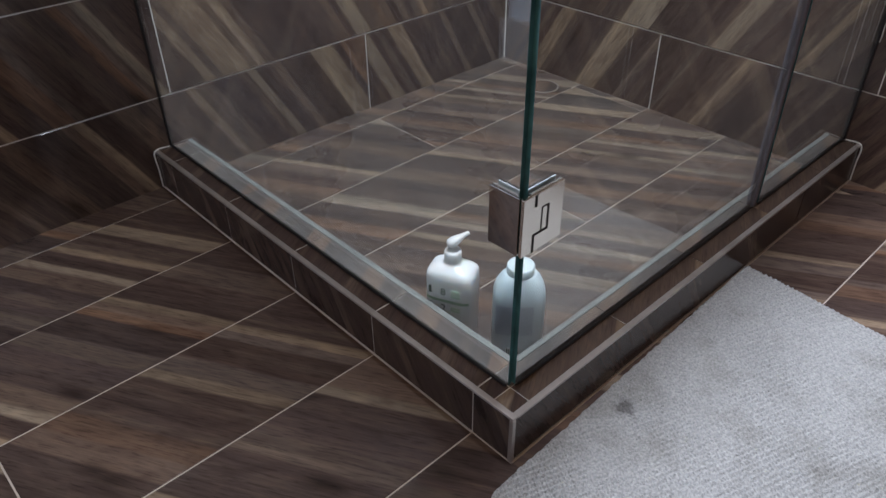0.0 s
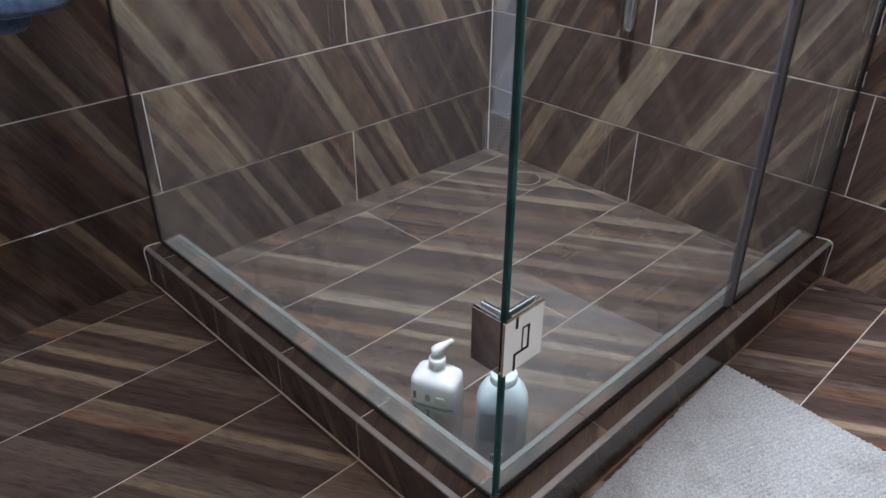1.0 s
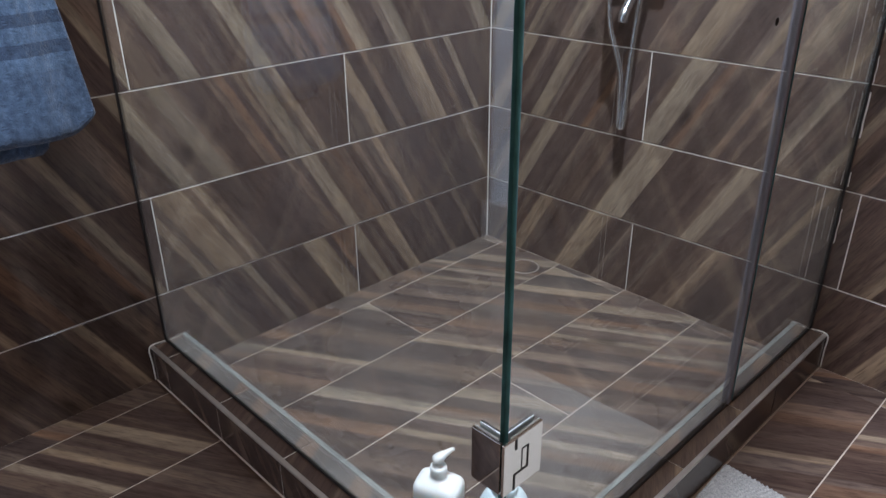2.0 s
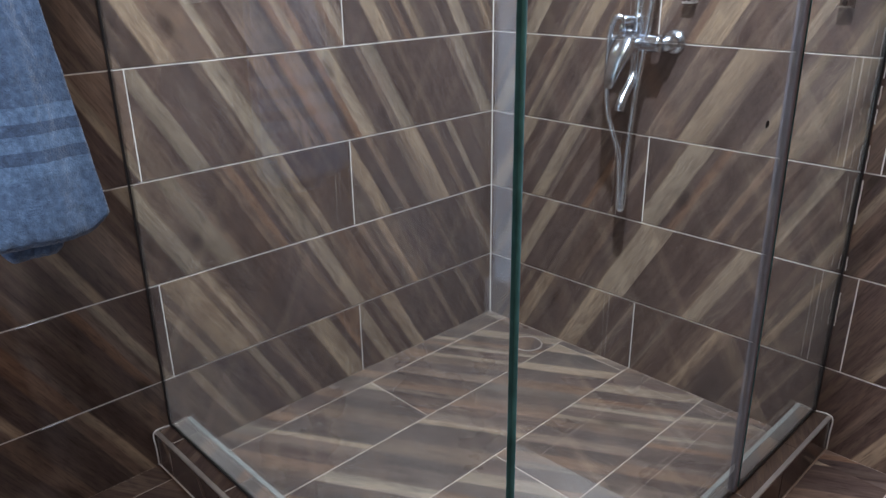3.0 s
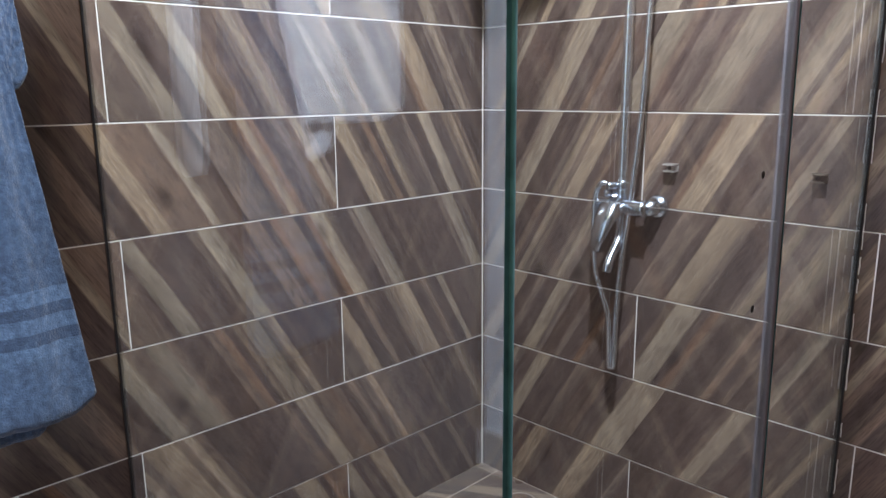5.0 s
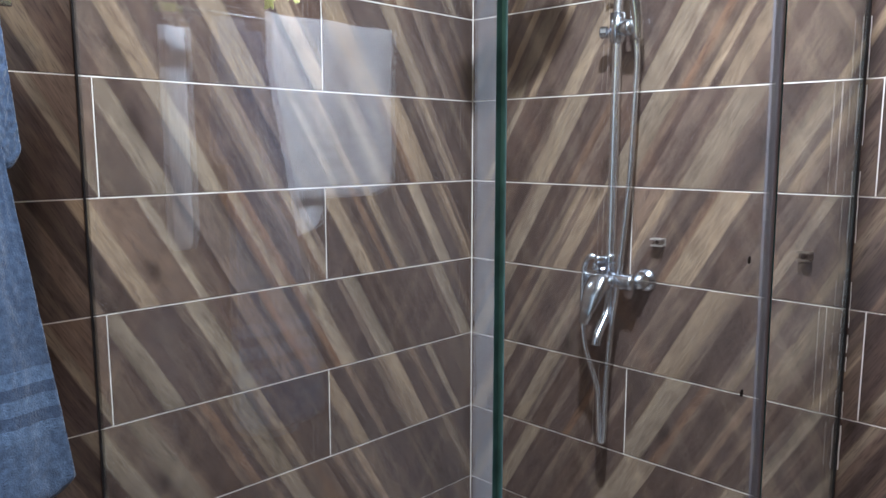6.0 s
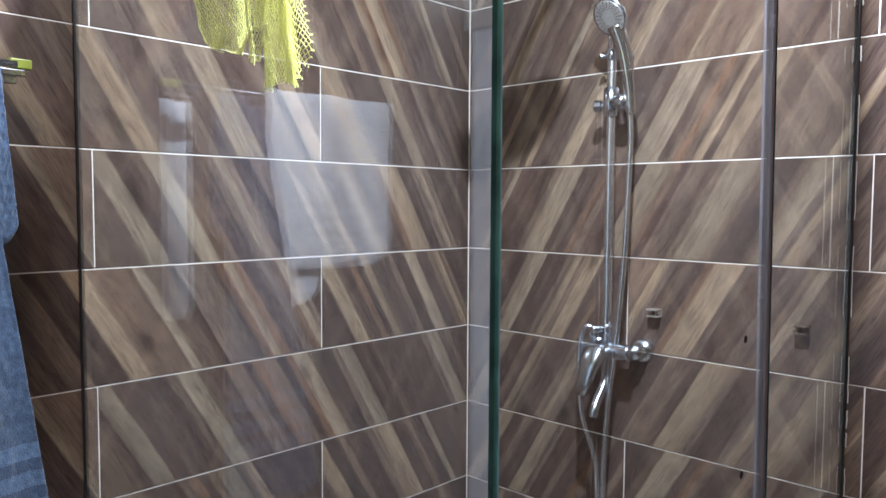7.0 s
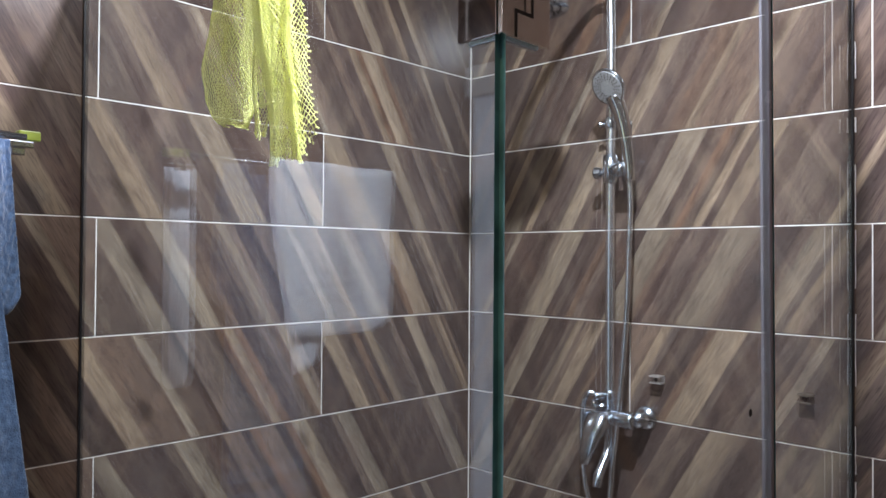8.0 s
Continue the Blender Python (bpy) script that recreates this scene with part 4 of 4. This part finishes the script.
part("barcode_panel", plate(-0.022, 0.004, 0.030, 0.046, -0.0312), WHITE_PLASTIC, flask)
for k in range(6):
    part("print_bar", plate(-0.020 + k * 0.004, -0.018 + k * 0.004, 0.032, 0.044, -0.0322), INK, flask)

# ---------------------------------------------------------------- bath mat
def bath_mat():
    nx, ny = 250, 370
    w, l = 0.56, 0.83
    g = np.random.RandomState(3)
    jit = g.uniform(0, 1, (nx + 1, ny + 1))
    verts, faces = [], []
    for i in range(nx + 1):
        for j in range(ny + 1):
            x, y = w * i / nx, -l * j / ny
            ex, ey = min(x, w - x), min(-y, l + y)
            e = min(ex, ey)
            rise = min(1.0, 0.25 + e / 0.006) ** 0.5
            row = (0.5 + 0.5 * math.sin(2 * math.pi * (x * 0.94 - y * 0.34) / 0.0090)) * (0.55 + 0.45 * math.sin(2 * math.pi * (y * 0.94 + x * 0.34) / 0.0062 + 1.7 * math.floor((x * 0.94 - y * 0.34) / 0.0090)))
            big = noise.noise(Vector((x * 6, y * 6, 0)))
            z = 0.0008 + rise * (0.0085 + 0.0050 * row * (0.75 + 0.6 * big) + 0.0016 * (jit[i, j] - 0.5) + 0.0016 * big)
            rag = 0.003 * noise.noise(Vector((x * 60, y * 60, 5))) if e < 0.004 else 0.0
            cx, cy = max(0.0, 0.035 - ex), max(0.0, 0.035 - ey)
            if cx > 0 and cy > 0 and y < -0.5:   # rounded near corners
                k = max(cx, cy) / math.hypot(cx, cy)
                x += (cx - cx * k) * (1 if x < w / 2 else -1)
                y -= (cy - cy * k) * (1 if y > -l / 2 else -1)
            verts.append((x + rag + 0.0009 * (jit[i, j] - 0.5), y + rag - 0.085 * x, z))
    for i in range(nx):
        for j in range(ny):
            a = i * (ny + 1) + j
            faces.append((a, a + 1, a + ny + 2, a + ny + 1))
    n0 = len(verts)
    rim = [i * (ny + 1) for i in range(nx + 1)] + [nx * (ny + 1) + j for j in range(1, ny + 1)] + [i * (ny + 1) + ny for i in range(nx - 1, -1, -1)] + [j for j in range(ny - 1, 0, -1)]
    for k in rim:
        verts.append((verts[k][0], verts[k][1], 0.0002))
    for k in range(len(rim)):
        k2 = (k + 1) % len(rim)
        faces.append((rim[k], rim[k2], n0 + k2, n0 + k))
    me = bpy.data.meshes.new("bath_mat")
    me.from_pydata(verts, [], faces)
    me.materials.append(MAT)
    ob = new("bath_mat", me)
    ob.matrix_world = pose(1.1965, -0.533, 0.0002, 0, 0, 1.4)
    return tagged(ob, "light grey ribbed bath mat with grey dirt stains on the floor", "bath mat")


bath_mat()

# ---------------------------------------------------------------- towels on the wall rack
def cloth(name, mat, x, y0, y1, z0, z1, label, folds=3, amp=0.012, flare=0.04, thick=0.011, lean=0.0, seed=1, hem=0.0):
    """A hanging towel parallel to the west wall, with folds, thickness and a rounded hem."""
    ny, nz = 46, 84
    verts, faces = [], []
    for side in (0, 1):
        for i in range(ny + 1):
            for j in range(nz + 1):
                u, v = i / ny, j / nz
                spread = 1 + flare * (1 - v)
                yy = (y0 + y1) / 2 + (u - 0.5) * (y1 - y0) * spread
                zz3 = z0 + (z1 - z0) * v + (hem * u + 0.034 * max(0.0, (abs(2 * u - 1) - 0.55) / 0.45) ** 2) * (1 - v)
                f = amp * (math.sin(2 * math.pi * folds * u + seed) * (0.4 + 0.6 * v) + 0.6 * noise.noise(Vector((u * 3, v * 2.5, seed))))
                f += 0.004 * noise.noise(Vector((u * 14, v * 24, seed + 3)))
                ed = min(u, 1 - u) * (y1 - y0)
                ev = min(v, 1 - v) * (z1 - z0)
                t = thick / 2 * min(1.0, (min(abs(ed), abs(ev)) / thick + 0.15)) ** 0.5
                verts.append((x + f + lean * (1 - v) + (t if side else -t), yy, zz3 - z0))
    nn = (ny + 1) * (nz + 1)
    for side in (0, 1):
        for i in range(ny):
            for j in range(nz):
                a = side * nn + i * (nz + 1) + j
                q = (a, a + 1, a + nz + 2, a + nz + 1)
                faces.append(q if side == 0 else tuple(reversed(q)))
    rim = [i * (nz + 1) for i in range(ny + 1)] + [ny * (nz + 1) + j for j in range(1, nz + 1)] + [i * (nz + 1) + nz for i in range(ny - 1, -1, -1)] + [j for j in range(nz - 1, 0, -1)]
    for k in range(len(rim)):
        a, b2 = rim[k], rim[(k + 1) % len(rim)]
        faces.append((a, b2, nn + b2, nn + a))
    me = bpy.data.meshes.new(name)
    me.from_pydata(verts, [], faces)
    me.materials.append(mat)
    for p in me.polygons:
        p.use_smooth = True
    ob = new(name, me)
    ob.location = (0, 0, z0)
    return tagged(ob, label, "towel", "hanging towels")


cloth("bath_towel", BLUE_TOWEL, 0.200, -1.535, -1.465, 0.755, 1.615, "blue-grey terry bath towel with woven bands hanging from the rack", 1.6, 0.012, 2.25, 0.024, 0.105, 2, 0.0)
cloth("hand_towel", BLUE_PLAIN, 0.213, -1.495, -1.428, 1.328, 1.632, "short folded blue terry towel end hanging from the rack", 1.2, 0.007, 0.60, 0.026, 0.0, 4, 0.0)
cloth("bath_towel", BLUE_TOWEL, 0.175, -1.57, -1.46, 0.725, 1.60, "blue-grey terry towel layer hanging behind its front fold", 2.0, 0.005, 0.06, 0.012, 0.100, 5, 0.0)
cloth("hand_towel", WHITE_TOWEL, 0.024, -1.456, -1.396, 1.13, 1.635, "narrow folded white towel hanging against the wall", 1, 0.003, 0.0, 0.02, 0.0, 3)
cloth("white_towel", WHITE_TOWEL, 0.215, -1.905, -1.545, 1.245, 1.655, "white terry towel hanging from the rack", 2, 0.010, -0.02, 0.02, 0.0, 7)
cloth("white_towel", WHITE_TOWEL, 0.228, -1.605, -1.545, 1.115, 1.65, "narrow white towel end hanging from the rack", 1.5, 0.006, -0.3, 0.014, 0.0, 8)
cloth("white_towel", WHITE_TOWEL, 0.198, -1.720, -1.590, 1.195, 1.65, "crumpled white towel layer hanging behind another", 1.5, 0.010, -0.2, 0.014, 0.0, 11, -0.05)

rack = thing("towel_rack", "chrome wall towel rack with lime green end caps", "towel rack")
part("wall_plate", box(0.0005, 0.010, -1.62, -1.56, 1.60, 1.70, 0.002), CHROME, rack)
for k, (rx, rz) in enumerate(((0.115, 1.655), (0.205, 1.640))):
    part("rail", tube([Vector((rx, -1.40, rz)), Vector((rx, -1.90, rz))], 0.006, 14), CHROME, rack, smooth=True)
part("arm", box(0.008, 0.212, -1.60, -1.585, 1.626, 1.648, 0.003), CHROME, rack)
part("end_cap", box(0.103, 0.128, -1.389, -1.352, 1.646, 1.664, 0.002), LIME, rack, "lime green end cap")
part("hook", merge(box(0.105, 0.125, -1.42, -1.362, 1.632, 1.645, 0.002), box(0.110, 0.120, -1.40, -1.376, 1.618, 1.633, 0.002)), CHROME_DARK, rack, "small chrome hook")

# ---------------------------------------------------------------- yellow net on the glass
def net_fold(outline, y, bulge, pleats, depth, seed, ragged=False, hem=0.0, tails=True):
    """A hanging fold of coarse net. outline: rows of height, one edge, other edge, from the top down."""
    bm = bmesh.new()
    g = random.Random(seed)
    top, foot = outline[0][0], outline[-1][0]
    widest = max(r[2] - r[1] for r in outline)
    nu = 2 * max(3, int(widest * (1 + 2.2 * pleats * depth / 0.02) / 0.0108))
    nv = 2 * int((top - foot) / 0.0108)

    def edge(z, k):
        for r0, r1 in zip(outline, outline[1:]):
            if z >= r1[0] - 1e-6:
                f = (r0[0] - z) / (r0[0] - r1[0])
                f = f * f * (3 - 2 * f) * 0.35 + f * 0.65
                return r0[k] + (r1[k] - r0[k]) * f
        return outline[-1][k]

    grid = {}

    def at(i, j):
        if (i, j) not in grid:
            u, v = i / nu, j / nv
            z = top + (foot - top) * v
            a, b2 = edge(z, 1), edge(z, 2)
            wave = noise.noise(Vector((u * 3, v * 5, seed * 3.1)))
            xx = a + (b2 - a) * (u + 0.35 / max(nu, 1) * math.sin(2 * math.pi * pleats * u * 2 + seed)) + 0.004 * wave + g.uniform(-0.0008, 0.0008)
            yy = y - bulge * math.sqrt(max(0, 1 - (2 * u - 1) ** 2)) + depth * math.sin(2 * math.pi * pleats * u + 0.9 * math.sin(4 * v + seed)) + 0.004 * wave
            zz4 = z + ((0.002 if hem else 0.010) * noise.noise(Vector((u * 4, seed, 1.3))) + (0.001 if hem else 0.004) * math.cos(2 * math.pi * pleats * u)) * v + g.uniform(-0.0008, 0.0008)
            grid[(i, j)] = Vector((xx + 0.003, max(-1.2175, yy), zz4))
        return grid[(i, j)]

    def strand(p, q, r):
        d = q - p
        if d.length < 1e-5:
            return
        d.normalize()
        u = d.orthogonal().normalized()
        w = d.cross(u)
        a = [bm.verts.new(p + (u * math.cos(t) + w * math.sin(t)) * r) for t in (0, 1.571, 3.142, 4.712)]
        b2 = [bm.verts.new(q + (u * math.cos(t) + w * math.sin(t)) * r) for t in (0, 1.571, 3.142, 4.712)]
        for k in range(4):
            bm.faces.new((a[k], a[(k + 1) % 4], b2[(k + 1) % 4], b2[k]))

    for j in range(nv):
        for i in range(nu + 1):
            if (i + j) % 2:
                continue
            p = at(i, j)
            for di in (-1, 1):
                if 0 <= i + di <= nu:
                    strand(p, at(i + di, j + 1), g.uniform(0.00048, 0.00076))
            if ragged and i == nu:
                strand(p, p + Vector((g.uniform(0.002, 0.006), g.uniform(-0.002, 0.002), g.uniform(-0.004, 0.001))), 0.0015)
    for i in range(nu + 1):
        if tails and (i + nv) % 2 == 0:
            p = at(i, nv)
            strand(p, p + Vector((g.uniform(-0.002, 0.002), g.uniform(-0.001, 0.001), -g.uniform(0.001, 0.006))), 0.0013)
        if hem and i < nu:
            strand(at(i, nv), at(i + 1, nv), hem)
    return bm


net = thing("shower_net", "bright yellow nylon mesh washcloth hanging inside the glass", "mesh washcloth")
BAG = [(2.0, 0.515, 0.585), (1.873, 0.476, 0.600), (1.756, 0.448, 0.606), (1.700, 0.460, 0.603), (1.670, 0.482, 0.592), (1.658, 0.500, 0.582), (1.650, 0.516, 0.570), (1.645, 0.534, 0.556)]
part("fold", net_fold(BAG, -1.190, 0.020, 1.0, 0.003, 1, False, 0.0011, False), NET, net, smooth=True)
part("fold", net_fold([(z, a + 0.004, b2 - 0.004) for z, a, b2 in BAG], -1.182, -0.016, 1.0, 0.003, 2, False, 0.0011, False), NET, net, smooth=True)
part("fold", net_fold([(2.0, 0.55, 0.62), (1.75, 0.580, 0.655), (1.66, 0.592, 0.645), (1.626, 0.600, 0.630)], -1.182, 0.004, 1.5, 0.006, 4, True), NET, net, smooth=True)
part("fold", net_fold([(2.0, 0.56, 0.64), (1.80, 0.600, 0.712), (1.66, 0.638, 0.728), (1.578, 0.641, 0.737)], -1.188, 0.010, 1.5, 0.008, 5), NET, net, smooth=True)
part("fold", net_fold([(2.0, 0.562, 0.638), (1.80, 0.604, 0.708), (1.66, 0.642, 0.724), (1.582, 0.645, 0.733)], -1.181, 0.006, 2.0, 0.006, 9), NET, net, smooth=True)
part("fold", net_fold([(2.0, 0.57, 0.63), (1.80, 0.620, 0.700), (1.664, 0.641, 0.682)], -1.200, 0.008, 0.8, 0.003, 6, False, 0.002), NET, net, smooth=True)
part("fold", net_fold([(2.0, 0.57, 0.64), (1.817, 0.632, 0.700), (1.70, 0.655, 0.728), (1.628, 0.670, 0.742), (1.600, 0.695, 0.734)], -1.172, 0.003, 1.2, 0.006, 7, True), NET, net, smooth=True)
part("hook", merge(lathe([(0.022, 0), (0.022, 0.003), (0.012, 0.008)], (0.57, -1.2208, 1.93), (0.57, 0, 1.93), 24), tube(spline([(0.57, -1.213, 1.93), (0.57, -1.19, 1.925), (0.57, -1.172, 1.945), (0.57, -1.168, 1.985)], 8), 0.003, 10)), CHROME, net, "small suction hook")

# ---------------------------------------------------------------- ceiling lights: the main lamp and the added fill
for lx, ly, watts, tint in LAMPS:
    lt = thing("ceiling_light", "round recessed ceiling light, switched on; the warm one is an added fill", "ceiling light", "ceiling lights")
    part("ring", lathe([(0.085, 0), (0.085, 0.006), (0.066, 0.010), (0.066, 0.004)], (lx, ly, CEIL - 0.00056), (lx, ly, 0), 36), WHITE_PLASTIC, lt)
    part("diffuser", lathe([(0.064, 0.004), (0.064, 0.006), (0.001, 0.007)], (lx, ly, CEIL - 0.00056), (lx, ly, 0), 32), LAMP, lt, "glowing diffuser")

# ---------------------------------------------------------------- door behind the camera
door_1 = thing("door_1", "closed white bathroom door with a tall frosted pane, daylight behind it", "door", kind="structure")
part("frame", merge(box(0.66, 0.77, SY + 0.001, SY + 0.03, 0.001, 2.06, 0.003), box(0.004, 0.66, SY + 0.001, SY + 0.03, 1.96, 2.06, 0.003), box(0.004, 0.66, SY + 0.001, SY + 0.03, 0.001, 0.15, 0.003)), PAINT, door_1)
# added unseen strip; narrows the bright pane as mirrored in the glass
part("pane_mask", box(0.004, 0.025, SY + 0.001, SY + 0.03, 0.15, 1.96, 0.003), simple("dark_strip", (0.07, 0.045, 0.03), 0.4, 0, 8, 0.3), door_1, "added dark strip that narrows the reflection of the pane")
part("frosted_pane", box(0.026, 0.66, SY + 0.004, SY + 0.012, 0.15, 1.96), FROSTED, door_1, "frosted pane bright with daylight")
part("handle", tube(spline([(0.71, SY + 0.03, 1.02), (0.71, SY + 0.07, 1.02), (0.69, SY + 0.078, 1.02), (0.60, SY + 0.078, 1.02)], 6), 0.009, 12), CHROME, door_1, "chrome handle")

# ---------------------------------------------------------------- tiles of walls and floor
# prints of the tiles seen in the shower, course by course from the floor up: dark, mid brown, tan, reddish
WEST_PRINTS = [
    ("DDMDDDMDDDMMDDDDMTDDDMMDMMMMTMMDDDMTDDMDDDDTTTDR", "DTTDMDTTDDDDDDMDDDDMDDDM"),
    ("MTMTTTMTMDDDDDDDDDMDTTMMRMDMDMTMMDDDDDMDDDDDMTMD",),
    ("DDMDDDDDRMDDDDMTDDDMMDDDTTMMTTMDDDMRDMTTMTDDDDDD", "MTTDDMDDDMTTTDDMDDTDDDDM"),
    ("MDTTDDDDDMTTMDDMMDRMMDRTTMDDMTTDDDMDDDDDDDMTTDMD",),
    ("DDMDDDMDRMDDDDMTDDDMMDDDTTMMMMTMMDMMMDRTRDDMRTMD", "DDTTMDRDTMDDMDDTTDDMTMDD"),
    ("MMTTDDMTTMMDDMTMDDMMDMTMMTDDMTMDDDRTTTDDMTMDDDMD",),
    ("DDMDDDDMDDDDMDDDDTTDDDMMMTTMDDDMMDMTTTDDDMMDTTMD", "DMTTTMDDDDDTTMDDMDDMDDMD"),
    ("MDMTTMDDDDMTMDDTTDMDDTMMDDDMDDTRTTRMDDDDMTDDDMDD",),
]
NORTH_PRINTS = [
    ("DDDMDMDTTMDDDDMTTTDDDMDD", "DDMDDDMMTMDDDDMDDMDDMDDDDDMDDTTMDDMMDDTDDMMDDDDD"),
    ("DMDTMDDTTDDDDMMDDMDDMTTTTDDDDDDDMTTMMDDMDMTMMMDD",),
    ("DDMTTDDMDDTTMDDMDDRMDDMD", "DMTTTDRMDDDMDMDDMTMDMDTMDDMDDTTMDDMMDDTDDMMDDDDD"),
    ("DMDTTDDMDTMDDDMTMDDDDDDDDDMMMDTTTMDDDMTMMTTMDMTM",),
    ("DMDMMDDMTTDDDMTMTTDMDDDM", "MTMDMDRTTTMDDDMDMTMDDMTMDDDMDRTMDDMMDDTDDMMDDDDD"),
    ("DMDDMTDDDDDMTTTDMDRMDDDTTTMDMMDMTTTMDDDMTTMTMDMM",),
    ("DDMDMDDTDTTMTDDDMTTMMDDM", "DMDTTTDMRMTDTTMDDMMMMDDTDDMDTDDMDDTTMDDMMDDTDDMM"),
    ("DDDMDDDMDTTMDMDDMTMDDMMDMTTMMDMRRTMMMMTMMMDMDMMM",),
]


def printed(prints, k, i, lean, length):
    """The print of tile i in course k, where it was noted, else any of the stray ones."""
    if k < len(prints) and i < len(prints[k]):
        return wood_tile("shower_tile", lean, 0.012, prints[k][i], length)
    return TILES_FALLING if lean < 0 else TILES_RISING


for k, (z0, z1) in enumerate(courses):
    odd = k % 2 == 0
    wj = [-0.60, -1.80] if odd else [-1.20, -2.40]
    nj = [0.595, 1.795] if odd else [1.190, 2.390]
    row = spans(SY, -0.0005, wj)
    known = [sp for sp in row if sp[0] > -1.85]
    for a, b2 in row:
        i = known.index((a, b2)) if (a, b2) in known else 99
        lay(wall_west, (0, 0, 0), (0, 1, 0), (0, 0, 1), a, b2, z0, z1, printed(WEST_PRINTS, k, i, -LEAN, b2 - a))
    for i, (a, b2) in enumerate(spans(0.0005, EX, nj)):
        lay(wall_north, (0, 0, 0), (1, 0, 0), (0, 0, 1), a, b2, z0, z1, printed(NORTH_PRINTS, k, i, LEAN, b2 - a))
cols = spans(0.0, EX, [0.079 + H * k for k in range(11)])
for k, (x0, x1) in enumerate(cols):
    odd = k % 2 == 1
    inner = [-0.632] if odd else [-0.032, -1.232]
    outer = [-1.865] if odd else [-1.265, -2.465]
    if x0 < IX:   # inside the shower
        for a, b2 in spans(IY, -0.001, inner):
            lay(floor, (0, 0, 0), (0, 1, 0), (-1, 0, 0), a, b2, -min(x1, IX), -x0, TILES_FLOOR)
    for a, b2 in spans(SY, KY - 0.0005 if x1 <= KX + 0.1 else -0.001, outer + [o + 1.2 for o in outer]):
        lay(floor, (0, 0, 0), (0, 1, 0), (-1, 0, 0), a, b2, -x1, -x0, TILES_FALLING)
    if x0 < KX < x1:
        for a, b2 in spans(KY, -0.001, [-0.665, -0.065]):
            lay(floor, (0, 0, 0), (0, 1, 0), (-1, 0, 0), a, b2, -x1, -KX - 0.001, TILES_FALLING)
for k, (z0, z1) in enumerate(courses):
    odd = k % 2 == 0
    for a, b2 in spans(-EX, -0.001, [-1.9, -0.70] if odd else [-1.3, -0.10]):
        if z0 < 2.0 and b2 > -0.78:
            b2 = -0.78
        lay(wall_south, (0, SY, 0), (-1, 0, 0), (0, 0, 1), a, b2, z0, z1, TILES_RISING)
    for a, b2 in spans(-2.55, -0.001, [-0.65, -1.85] if odd else [-1.25, -2.45]):
        lay(wall_east, (EX, 0, 0), (0, -1, 0), (0, 0, 1), -b2, -a, z0, z1, TILES_FALLING)
